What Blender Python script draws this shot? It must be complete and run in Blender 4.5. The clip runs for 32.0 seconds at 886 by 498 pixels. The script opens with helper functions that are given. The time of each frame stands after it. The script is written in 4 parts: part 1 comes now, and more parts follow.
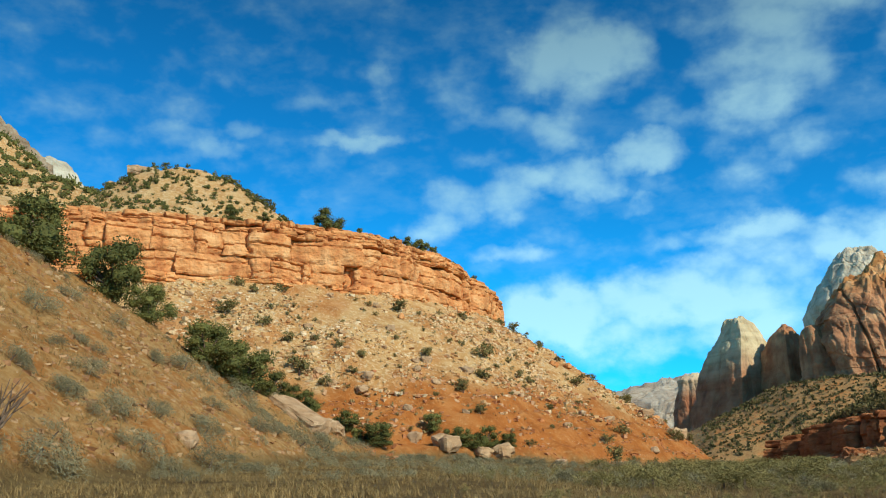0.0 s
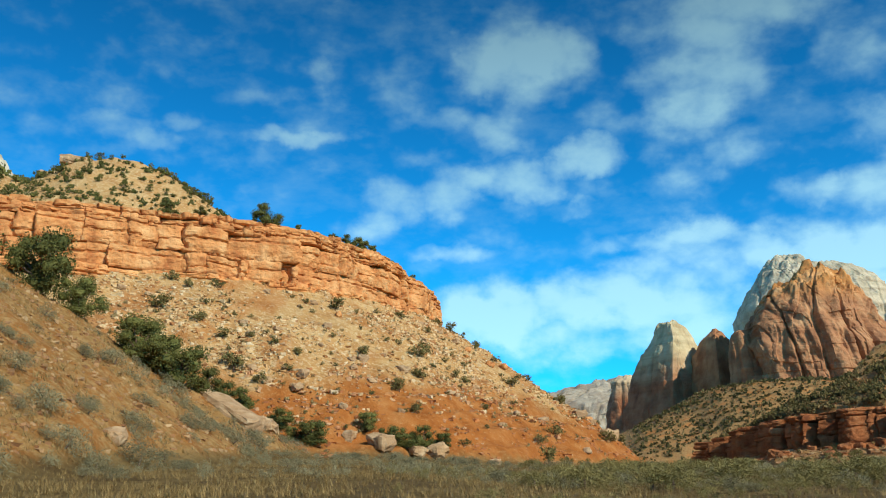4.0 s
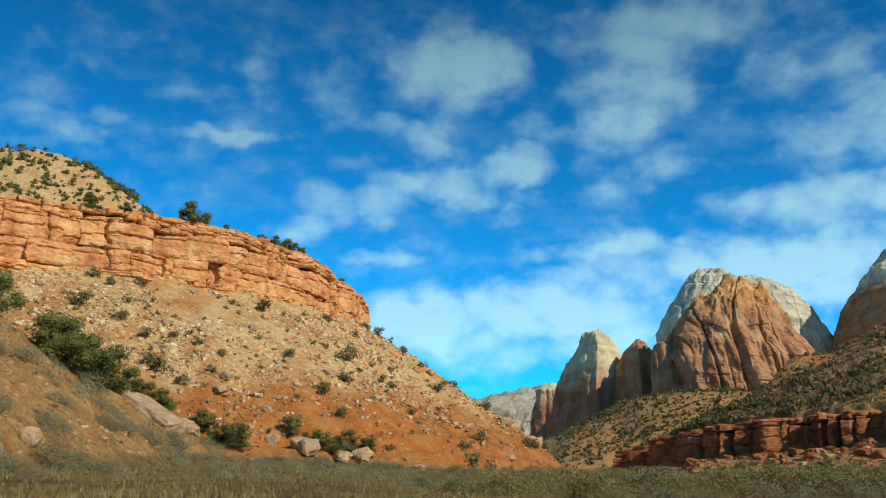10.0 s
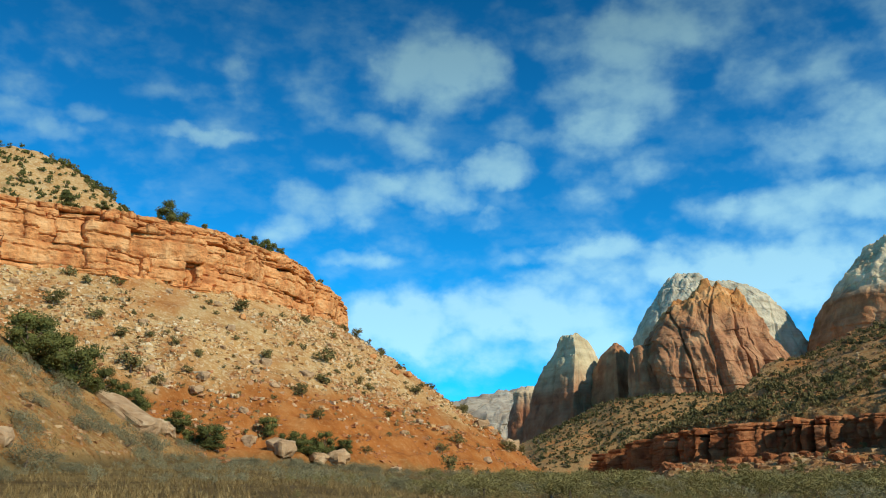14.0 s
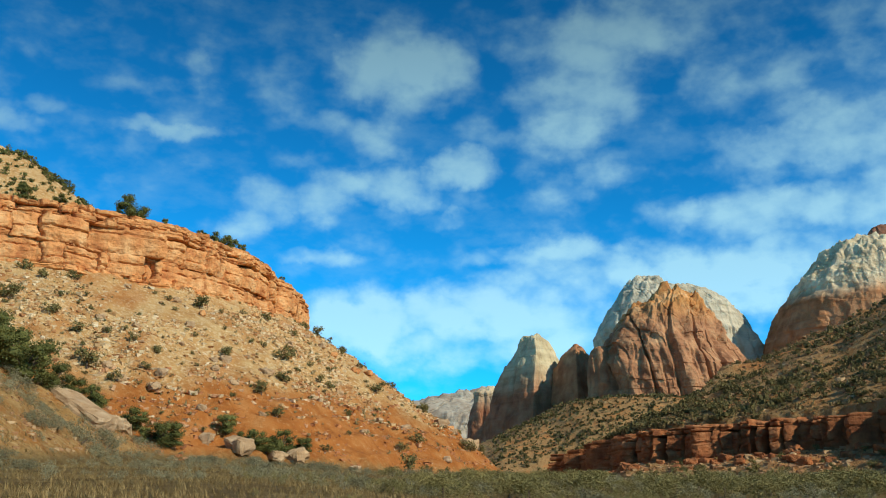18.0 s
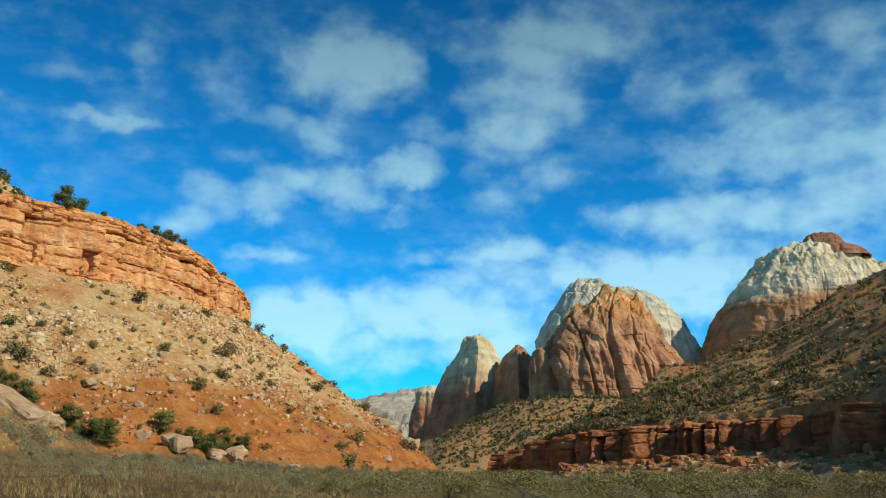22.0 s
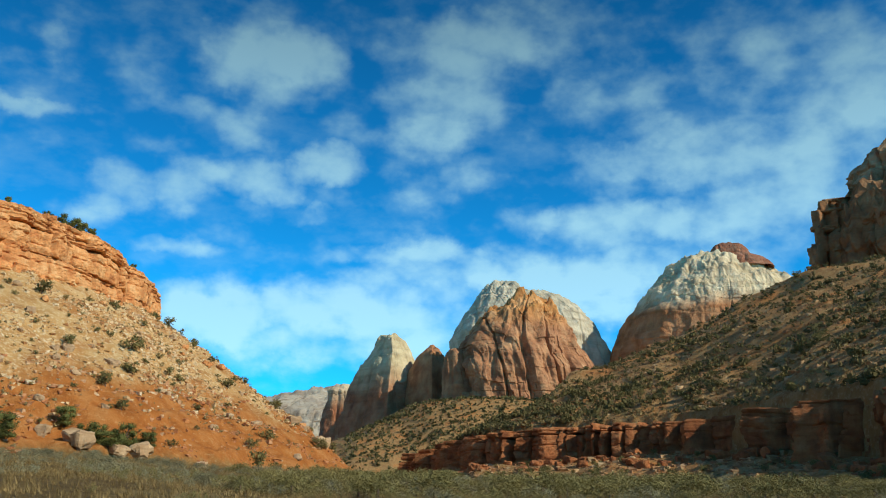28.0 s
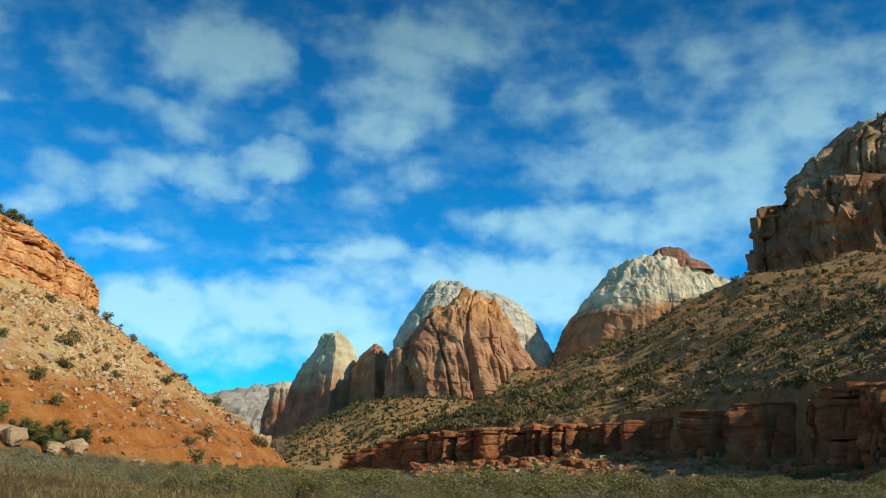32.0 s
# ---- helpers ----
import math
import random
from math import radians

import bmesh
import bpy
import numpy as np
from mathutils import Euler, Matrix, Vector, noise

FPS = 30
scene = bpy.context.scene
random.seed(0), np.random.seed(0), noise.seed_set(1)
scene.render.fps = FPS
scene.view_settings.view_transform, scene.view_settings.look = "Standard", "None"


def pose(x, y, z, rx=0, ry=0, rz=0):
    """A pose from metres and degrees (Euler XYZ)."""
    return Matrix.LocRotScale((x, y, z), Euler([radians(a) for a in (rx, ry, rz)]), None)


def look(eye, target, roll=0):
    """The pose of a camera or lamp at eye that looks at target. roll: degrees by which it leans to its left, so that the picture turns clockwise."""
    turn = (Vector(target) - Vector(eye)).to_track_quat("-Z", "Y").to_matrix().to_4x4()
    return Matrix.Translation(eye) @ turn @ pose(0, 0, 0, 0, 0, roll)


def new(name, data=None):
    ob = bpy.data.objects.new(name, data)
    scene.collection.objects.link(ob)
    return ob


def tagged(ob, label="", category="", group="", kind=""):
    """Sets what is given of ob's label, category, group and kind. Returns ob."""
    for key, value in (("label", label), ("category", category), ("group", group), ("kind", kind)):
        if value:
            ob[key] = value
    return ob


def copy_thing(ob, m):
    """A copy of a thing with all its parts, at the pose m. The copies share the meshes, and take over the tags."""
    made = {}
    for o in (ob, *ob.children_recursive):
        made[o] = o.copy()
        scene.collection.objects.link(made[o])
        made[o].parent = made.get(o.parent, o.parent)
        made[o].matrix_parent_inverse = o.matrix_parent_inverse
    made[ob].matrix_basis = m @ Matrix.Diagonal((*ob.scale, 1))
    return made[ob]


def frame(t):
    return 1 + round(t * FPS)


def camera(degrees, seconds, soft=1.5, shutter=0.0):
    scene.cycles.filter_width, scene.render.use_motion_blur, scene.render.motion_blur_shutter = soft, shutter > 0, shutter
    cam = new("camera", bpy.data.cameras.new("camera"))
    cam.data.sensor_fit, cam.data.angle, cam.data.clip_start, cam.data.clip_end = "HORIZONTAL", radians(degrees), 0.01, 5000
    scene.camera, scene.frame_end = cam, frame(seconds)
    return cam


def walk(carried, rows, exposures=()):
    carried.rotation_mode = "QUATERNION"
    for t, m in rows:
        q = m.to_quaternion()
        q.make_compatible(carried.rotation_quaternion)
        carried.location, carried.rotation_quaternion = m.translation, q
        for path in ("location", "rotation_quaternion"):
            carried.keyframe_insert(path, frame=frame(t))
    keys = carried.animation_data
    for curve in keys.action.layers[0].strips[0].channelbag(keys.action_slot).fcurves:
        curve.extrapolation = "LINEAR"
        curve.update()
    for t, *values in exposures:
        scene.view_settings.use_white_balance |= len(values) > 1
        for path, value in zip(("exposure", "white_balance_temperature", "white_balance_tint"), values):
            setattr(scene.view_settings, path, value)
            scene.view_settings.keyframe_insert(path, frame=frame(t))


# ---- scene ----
EYE = Vector((0.0, 0.0, 1.6))
LENS = 51.52
cam = camera(LENS, 32.0, soft=1.1)
# seconds, heading clockwise from +y, tilt, lean (degrees): a slow pan from one spot
PATH = [
    (0.0, -12.276, 14.570, -1.246),
    (1.0, -11.307, 14.517, -1.173),
    (2.0, -10.303, 14.474, -1.134),
    (3.0, -9.346, 14.454, -1.052),
    (3.5, -8.857, 14.449, -0.970),
    (5.5, -6.904, 14.484, -0.796),
    (6.5, -5.981, 14.525, -0.708),
    (7.5, -5.199, 14.584, -0.595),
    (8.5, -4.573, 14.661, -0.516),
    (9.5, -4.081, 14.704, -0.431),
    (10.5, -3.679, 14.750, -0.353),
    (11.5, -3.349, 14.794, -0.281),
    (12.5, -3.015, 14.828, -0.213),
    (13.5, -2.697, 14.860, -0.145),
    (14.5, -2.330, 14.860, -0.067),
    (16.5, -1.284, 14.846, 0.080),
    (17.5, -0.548, 14.825, 0.151),
    (18.5, 0.316, 14.811, 0.201),
    (19.5, 1.211, 14.802, 0.271),
    (20.5, 2.107, 14.806, 0.305),
    (21.5, 2.990, 14.797, 0.387),
    (22.5, 3.884, 14.799, 0.465),
    (23.5, 4.766, 14.801, 0.535),
    (24.5, 5.659, 14.804, 0.602),
    (25.5, 6.551, 14.806, 0.693),
    (27.5, 8.322, 14.816, 0.837),
    (28.5, 9.206, 14.820, 0.898),
    (29.5, 10.075, 14.823, 0.950),
    (30.5, 10.958, 14.818, 1.047),
    (31.5, 11.831, 14.823, 1.108),
    (32.0, 12.276, 14.837, 1.102),
]


def heading(yaw, tilt, lean):
    a, b = radians(yaw), radians(tilt)
    way = Vector((math.sin(a) * math.cos(b), math.cos(a) * math.cos(b), math.sin(b)))
    return look(EYE, EYE + 100 * way, lean)


walk(cam, [(t, heading(a, b, c)) for t, a, b, c in PATH], exposures=[(0, -0.08), (6.1, -0.1), (7, -0.54), (8, -0.32), (9, -0.24), (10, -0.22), (12, -0.2), (32, -0.18)])

# ---- world and sun ----
SUN_AZ, SUN_EL = 127.0, 33.0
sun = new("sun", bpy.data.lights.new("sun", "SUN"))
sun.data.energy, sun.data.angle, sun.data.color = 5.0, radians(0.53), (0.98, 0.90, 0.73)
sun.matrix_world = look((0, 0, 400), (-math.sin(radians(SUN_AZ)) * 100, -math.cos(radians(SUN_AZ)) * 100,
                                      400 - 100 * math.tan(radians(SUN_EL))))

world = bpy.data.worlds.new("sky")
scene.world = world
world.use_nodes = True
wn = world.node_tree


def wlink(sock, v):
    if isinstance(v, (int, float)):
        sock.default_value = v
    else:
        wn.links.new(v, sock)


def wm(op, a, b=0.0, c=0.0, clamp=False):
    n = wn.nodes.new("ShaderNodeMath")
    n.operation, n.use_clamp = op, clamp
    for sock, v in zip(n.inputs, (a, b, c)):
        wlink(sock, v)
    return n.outputs[0]


def wmix(fac, a, b, mode="MIX"):
    n = wn.nodes.new("ShaderNodeMix")
    n.data_type, n.blend_type = "RGBA", mode
    for sock, v in ((n.inputs[0], fac), (n.inputs[6], a), (n.inputs[7], b)):
        if isinstance(v, tuple):
            sock.default_value = (*v, 1)
        else:
            wlink(sock, v)
    return n.outputs[2]


def build_sky():
    sky = wn.nodes.new("ShaderNodeTexSky")
    sky.sky_type, sky.sun_disc = "NISHITA", False
    sky.sun_elevation, sky.sun_rotation = radians(SUN_EL), radians(SUN_AZ)
    sky.altitude, sky.air_density, sky.dust_density, sky.ozone_density = 1200, 1.0, 0.3, 2.0
    way = wn.nodes.new("ShaderNodeTexCoord").outputs["Generated"]
    sep = wn.nodes.new("ShaderNodeSeparateXYZ")
    wn.links.new(way, sep.inputs[0])
    az = wm("MULTIPLY", wm("ARCTAN2", sep.outputs[0], sep.outputs[1]), 180 / math.pi)
    el = wm("MULTIPLY", wm("ARCSINE", sep.outputs[2]), 180 / math.pi)

    def wnoise(scale, detail, rough, seed, squash=(1, 1, 1)):
        mp = wn.nodes.new("ShaderNodeMapping")
        mp.inputs["Location"].default_value, mp.inputs["Scale"].default_value = (seed, seed * 0.7, 0), squash
        wn.links.new(way, mp.inputs[0])
        n = wn.nodes.new("ShaderNodeTexNoise")
        n.inputs["Scale"].default_value, n.inputs["Detail"].default_value, n.inputs["Roughness"].default_value = scale, detail, rough
        wn.links.new(mp.outputs[0], n.inputs["Vector"])
        return n.outputs["Fac"]

    warp_a = wm("MULTIPLY", wm("SUBTRACT", wnoise(13, 6, 0.58, 3.1), 0.5), 5.0)
    warp_e = wm("MULTIPLY", wm("SUBTRACT", wnoise(13, 6, 0.58, 7.7), 0.5), 3.4)
    wa, we = wm("ADD", az, warp_a), wm("ADD", el, warp_e)
    total = 0.0
    for a, e, w, h, s in LOW_BANK + MIDDLE_STREAK + HIGH_PUFFS + FAR_SIDE + THIN_WISPS:
        u = wm("DIVIDE", wm("SUBTRACT", wa, a), w * 1.15)
        v = wm("DIVIDE", wm("SUBTRACT", we, e), h * 1.15)
        q = wm("SUBTRACT", 1.0, wm("ADD", wm("MULTIPLY", u, u), wm("MULTIPLY", v, v)), clamp=True)
        total = wm("ADD", total, wm("MULTIPLY", q, s))
    # away from the open view the same broken cloud goes on
    out = wn.nodes.new("ShaderNodeMapRange")
    out.inputs[1].default_value, out.inputs[2].default_value = 48, 70
    wn.links.new(wm("ABSOLUTE", az), out.inputs[0])
    high = wn.nodes.new("ShaderNodeMapRange")
    high.inputs[1].default_value, high.inputs[2].default_value = 38, 55
    wn.links.new(el, high.inputs[0])
    rest = wm("MULTIPLY", wm("SUBTRACT", wnoise(3.0, 6, 0.6, 1.3), 0.42, clamp=True), 3.0)
    rest = wm("MULTIPLY", rest, wm("MAXIMUM", out.outputs[0], high.outputs[0]))
    wisp = wm("SUBTRACT", wnoise(26, 4, 0.5, 5.2, (1, 1, 1.5)), 0.5)
    mass = wm("MULTIPLY_ADD", wisp, 1.9, wm("MULTIPLY_ADD", total, 1.15, rest))
    body = wn.nodes.new("ShaderNodeMapRange")
    body.interpolation_type = "SMOOTHSTEP"
    body.inputs[1].default_value, body.inputs[2].default_value = -0.12, 1.45
    wn.links.new(mass, body.inputs[0])
    veil = wm("MULTIPLY", wm("SUBTRACT", wnoise(9, 7, 0.62, 9.4, (1, 1, 2.2)), 0.5, clamp=True), 0.9)
    cover = wm("ADD", body.outputs[0], veil, clamp=True)
    fade = wn.nodes.new("ShaderNodeMapRange")
    fade.inputs[1].default_value, fade.inputs[2].default_value = 4, 34
    fade.inputs[3].default_value, fade.inputs[4].default_value = 1.75, 0.74
    wn.links.new(el, fade.inputs[0])
    blue = wmix(1.0, wmix(1.0, sky.outputs[0], (0.045, 0.89, 1.40), "MULTIPLY"), fade.outputs[0], "MULTIPLY")
    lum = wn.nodes.new("ShaderNodeMapRange")
    lum.inputs[1].default_value, lum.inputs[2].default_value = 3, 32
    lum.inputs[3].default_value, lum.inputs[4].default_value = 14.0, 3.6
    wn.links.new(el, lum.inputs[0])
    white = wmix(1.0, (0.47, 0.88, 1.08), lum.outputs[0], "MULTIPLY")
    colour = wmix(wm("MULTIPLY", cover, 0.86), blue, white)
    bg = wn.nodes["Background"]
    wn.links.new(colour, bg.inputs[0])
    bg.inputs[1].default_value = 0.10


# clouds: heading, height, half width, half height (degrees), thickness
LOW_BANK = [
    (2.4, 11.2, 4.9, 2.0, 1.00),
    (-2.6, 9.9, 4.0, 1.8, 0.80),
    (-5.8, 10.5, 3.1, 2.0, 0.70),
    (7.0, 9.9, 5.3, 2.0, 0.80),
    (-7.1, 9.4, 2.7, 1.8, 0.60),
    (8.6, 13.3, 4.5, 1.8, 0.90),
    (4.9, 8.5, 5.3, 1.3, 0.50),
    (-2.2, 8.2, 4.4, 1.1, 0.50),
    (-4.4, 11.8, 1.8, 1.1, 0.50),
    (-7.9, 11.0, 1.8, 1.3, 0.50),
    (13.8, 13.5, 2.7, 1.8, 0.70),
    (7.9, 14.9, 2.7, 0.8, 0.60),
    (3.5, 14.3, 2.7, 0.6, 0.50),
    (16.4, 11.7, 3.6, 2.6, 0.50),
    (19.1, 12.2, 4.0, 2.2, 0.50),
    (20.2, 13.8, 2.7, 1.3, 0.40),
]
MIDDLE_STREAK = [
    (-3.5, 18.6, 3.5, 1.4, 1.00),
    (1.3, 19.8, 2.8, 1.2, 1.00),
    (-7.8, 17.6, 2.3, 1.8, 0.85),
    (-11.8, 17.1, 2.1, 1.7, 0.75),
    (-13.0, 15.3, 1.8, 0.9, 0.45),
    (-7.7, 14.1, 2.7, 0.6, 0.65),
    (0.6, 17.0, 1.8, 0.5, 0.45),
    (-4.7, 21.4, 2.3, 1.4, 0.65),
    (-10.5, 20.2, 1.6, 1.0, 0.35),
    (-3.1, 16.7, 1.4, 0.7, 0.30),
    (7.3, 18.6, 2.1, 1.4, 0.45),
    (10.4, 19.6, 1.9, 1.2, 0.45),
    (-7.7, 22.6, 2.4, 0.8, 0.35),
    (-18.0, 21.2, 3.3, 0.8, 0.30),
]
HIGH_PUFFS = [
    (-2.9, 25.4, 5.1, 2.4, 0.80),
    (-4.6, 26.4, 2.9, 2.6, 0.55),
    (-0.2, 26.5, 2.7, 2.0, 0.55),
    (-11.1, 24.1, 2.4, 1.8, 0.32),
    (-15.9, 24.8, 1.4, 1.1, 0.28),
    (9.3, 24.1, 4.4, 2.7, 0.90),
    (7.9, 21.7, 2.8, 1.5, 0.55),
    (2.5, 22.6, 2.4, 2.0, 0.28),
    (14.7, 27.7, 7.4, 2.4, 0.65),
    (10.9, 27.2, 3.9, 1.8, 0.40),
    (6.0, 27.6, 3.9, 1.6, 0.40),
    (-3.0, 28.9, 3.0, 1.3, 0.30),
]
FAR_SIDE = [
    (30.0, 17.0, 11.0, 6.5, 0.32),
    (21.0, 13.5, 9.0, 3.2, 0.32),
    (20.4, 19.4, 3.7, 1.7, 0.60),
    (24.8, 20.7, 4.7, 2.1, 0.65),
    (30.2, 18.1, 3.9, 3.0, 0.65),
    (19.2, 16.3, 5.0, 1.4, 0.65),
    (25.3, 16.4, 4.6, 1.4, 0.45),
    (20.1, 23.9, 4.1, 2.1, 0.50),
    (22.8, 24.7, 2.4, 1.3, 0.35),
    (28.2, 25.0, 2.7, 1.7, 0.40),
    (32.7, 24.1, 4.8, 3.5, 0.50),
    (33.4, 21.1, 3.3, 2.2, 0.40),
    (14.9, 16.6, 1.8, 0.8, 0.40),
    (28.7, 27.2, 4.4, 1.8, 0.35),
    (36.3, 24.3, 3.8, 3.9, 0.40),
    (42.4, 19.2, 7.4, 7.0, 0.50),
    (45.8, 23.7, 7.2, 4.4, 0.40),
]
THIN_WISPS = [
    (-28.4, 21.2, 2.1, 0.8, 0.42),
    (-26.8, 20.4, 1.9, 0.6, 0.40),
    (-25.2, 21.7, 1.2, 0.6, 0.32),
    (-16.8, 24.8, 1.2, 1.1, 0.40),
    (-17.5, 21.3, 4.2, 0.5, 0.42),
    (-28.2, 23.0, 1.9, 0.6, 0.22),
    (-16.0, 19.6, 1.4, 0.7, 0.30),
    (-26.4, 24.8, 1.4, 0.5, 0.22),
    (-20.1, 23.6, 2.9, 0.5, 0.22),
    (-29.7, 19.9, 1.9, 0.5, 0.25),
    (-21.0, 17.9, 1.4, 0.6, 0.25),
    (-33.1, 20.4, 2.8, 0.7, 0.22),
    (-36.6, 22.3, 3.3, 0.9, 0.18),
]
build_sky()


# ---- numeric noise ----
def lattice(ix, iy, iz, seed):
    n = (ix * 374761393 + iy * 668265263 + iz * 1440662683 + seed * 974634777) & 0xFFFFFFFF
    n = ((n ^ (n >> 13)) * 1274126177) & 0xFFFFFFFF
    n = ((n ^ (n >> 15)) * 2246822519) & 0xFFFFFFFF
    return ((n ^ (n >> 16)) & 0xFFFFFF) / float(0xFFFFFF) * 2 - 1


def vnoise(x, y, z=0.0, seed=0):
    x, y, z = np.broadcast_arrays(np.asarray(x, float), np.asarray(y, float), np.asarray(z, float))
    fx, fy, fz = np.floor(x), np.floor(y), np.floor(z)
    i, j, k = fx.astype(np.int64), fy.astype(np.int64), fz.astype(np.int64)
    u, v, w = x - fx, y - fy, z - fz
    u, v, w = u * u * (3 - 2 * u), v * v * (3 - 2 * v), w * w * (3 - 2 * w)
    out = 0
    for a in (0, 1):
        for b in (0, 1):
            for c in (0, 1):
                out = out + lattice(i + a, j + b, k + c, seed) * (u if a else 1 - u) * (v if b else 1 - v) * (w if c else 1 - w)
    return out


def fbm(x, y, z=0.0, octaves=4, seed=0):
    out, amp = 0, 1.0
    for o in range(octaves):
        out = out + amp * vnoise(np.asarray(x) * 2 ** o, np.asarray(y) * 2 ** o, np.asarray(z) * 2 ** o, seed + o)
        amp *= 0.5
    return out


def smooth(a, b, x):
    t = np.clip((x - a) / (b - a), 0, 1)
    return t * t * (3 - 2 * t)


def softmax(a, b, k):
    h = np.clip(0.5 + 0.5 * (a - b) / k, 0, 1)
    return b * (1 - h) + a * h + k * h * (1 - h)


# ---- the shape of the land ----
RIM = [(-260, 95), (-150, 118), (-98, 140), (-67, 160), (-52, 174), (-44, 194), (-39, 222), (-39, 250), (-52, 275),
       (-110, 310), (-260, 340)]
FOOT_Z, RIM_Z = 40.5, 52.5


def mesa_distance(x, y):
    """Distance in plan from the mesa's rim, negative on top of it."""
    d2, inside = np.full(np.shape(x), 1e12), np.zeros(np.shape(x), bool)
    n = len(RIM)
    for i in range(n):
        (ax, ay), (bx, by) = RIM[i], RIM[(i + 1) % n]
        ex, ey = bx - ax, by - ay
        t = np.clip(((x - ax) * ex + (y - ay) * ey) / (ex * ex + ey * ey), 0, 1)
        d2 = np.minimum(d2, (x - ax - t * ex) ** 2 + (y - ay - t * ey) ** 2)
        if ey != 0:
            inside ^= ((ay > y) != (by > y)) & (x < ex * (y - ay) / ey + ax)
    return np.where(inside, -1, 1) * np.sqrt(d2)


# the slope beyond the wash, by heading from the valley's middle: where its rock ledge and its crest run
HEADS = [4, 8, 11, 14, 16.5, 19, 23.3, 27, 31, 35, 39, 45, 60, 90]
LEDGE_R = [262, 238, 206, 199, 195, 191, 183, 165, 146, 130, 119, 105, 96, 95]
LEDGE_Z = [8, 11, 14.2, 14.8, 15.1, 15.3, 15.6, 15.6, 15.6, 15.6, 15.6, 15.6, 15.6, 15.6]
LEDGE_FOOT = [6.5, 7.2, 7.8, 8.2, 8.6, 9.0, 9.4, 8.6, 7.0, 5.8, 5.4, 5.2, 5, 5]
CREST_R = [280, 252, 222, 250, 280, 310, 325, 335, 340, 340, 335, 320, 300, 280]
CREST_Z = [7.0, 10.6, 15.0, 23.3, 34.4, 43.7, 55.3, 67.2, 78.4, 83.5, 83.6, 66.9, 37.3, 24.0]


def ledge_gap(x, y):
    """Distance beyond the ledge, negative on the meadow's side."""
    return np.hypot(x, y) - np.interp(np.degrees(np.arctan2(x, y)), HEADS, LEDGE_R)


def land(x, y):
    """Height of the ground, and how much of it is meadow, red soil, pale scree and brushy slope."""
    x, y = np.asarray(x, float), np.asarray(y, float)
    r = np.hypot(x, y)
    rise = 0.044 - 0.017 * smooth(-16, 3, np.degrees(np.arctan2(x, y)))
    meadow = rise * np.minimum(r, 112) + 0.011 * np.maximum(r - 112, 0) + 0.12 * fbm(x / 9, y / 9, 0, 3, 3) * smooth(4, 30, r)
    # mesa: scree below the cliff, flat top with a knob
    d = mesa_distance(x, y)
    gully = fbm(x / 16, y / 16, 0, 3, 11)
    scree = FOOT_Z + 4.0 * smooth(175, 250, y) - 0.70 * np.maximum(d, 0) + 1.3 * gully * smooth(2, 18, d) + 0.5 * fbm(x / 3.2, y / 3.2, 0, 3, 12)
    bench = 0.42 * np.sin(scree * 2.1 + 2 * gully) * smooth(21, 17, scree) * smooth(-0.5, 0.5, fbm(x / 12, y / 12, 0, 2, 14) + 0.3)
    scree = np.where(d < 90, scree + bench, -60)
    top = RIM_Z + 0.6 * fbm(x / 11, y / 11, 0, 3, 21) - 0.02 * np.maximum(-d - 3, 0)
    knob = 83.0 - 0.66 * np.maximum(np.hypot((x + 117) * 1.0, (y - 212)) - 9, 0) + 1.2 * fbm(x / 9, y / 9, 0, 4, 22)
    back = 134 - 0.55 * np.hypot(x + 240, y - 240) + 4 * fbm(x / 25, y / 25, 0, 4, 23)
    top = np.maximum(top, np.maximum(knob, np.where(d < 0, back, -99)))
    mesa = scree + (top - scree) * smooth(-0.8, -2.4, d)
    # near spur
    behind = (x + 36.3) * -0.81 + (y - 106) * 0.59
    spur = 7.9 - 0.77 * (x + 36.3) - 0.03 * (y - 106) - 1.35 * np.maximum(behind, 0)
    spur = np.minimum(spur, 34 + 0 * x) + (0.8 * fbm(x / 11, y / 11, 0, 3, 31) + 0.34 * fbm(x / 2.4, y / 2.4, 0, 3, 32))
    spur = np.where(y > -20, spur, spur - 0.8 * (-20 - y))
    # slope beyond the wash, with a ledge of rock along its foot
    az = np.degrees(np.arctan2(x, y))
    rl, zl, rc, zc = (np.interp(az, HEADS, v) for v in (LEDGE_R, LEDGE_Z, CREST_R, CREST_Z))
    gap = r - rl
    slope = zl + (zc - zl) * np.clip(gap / (rc - rl), 0, 1) + (1.5 * fbm(x / 17, y / 17, 0, 3, 41) + 0.35 * fbm(x / 4, y / 4, 0, 3, 42)) * smooth(3, 20, gap)
    bench = 1.6 + (zc - 1.6) * r / rc * 0.9 + 1.5 * fbm(x / 25, y / 25, 0, 3, 44)
    slope = slope + (bench - slope) * smooth(0, 22, r - rc)
    slope = slope * (1 - smooth(560, 820, r))
    foot = np.interp(az, HEADS, LEDGE_FOOT) - 0.13 * np.maximum(-gap, 0) - 0.1 * np.maximum(-gap - 24, 0) + 0.8 * fbm(x / 7, y / 7, 0, 3, 43)
    right = foot + (slope - foot) * smooth(3.2, 5.0, gap)
    right = right - 60 * (1 - smooth(1, 7, az)) - 60 * smooth(95, 130, az)
    # aprons under the far towers
    apron = 158 - 0.5 * np.maximum(np.hypot(x - 425, y - 1750) - 215, 0) + 9 * fbm(x / 90, y / 90, 0, 4, 51)
    apron = np.maximum(apron, 190 - 0.45 * np.maximum(np.hypot(x - 900, y - 1890) - 330, 0))
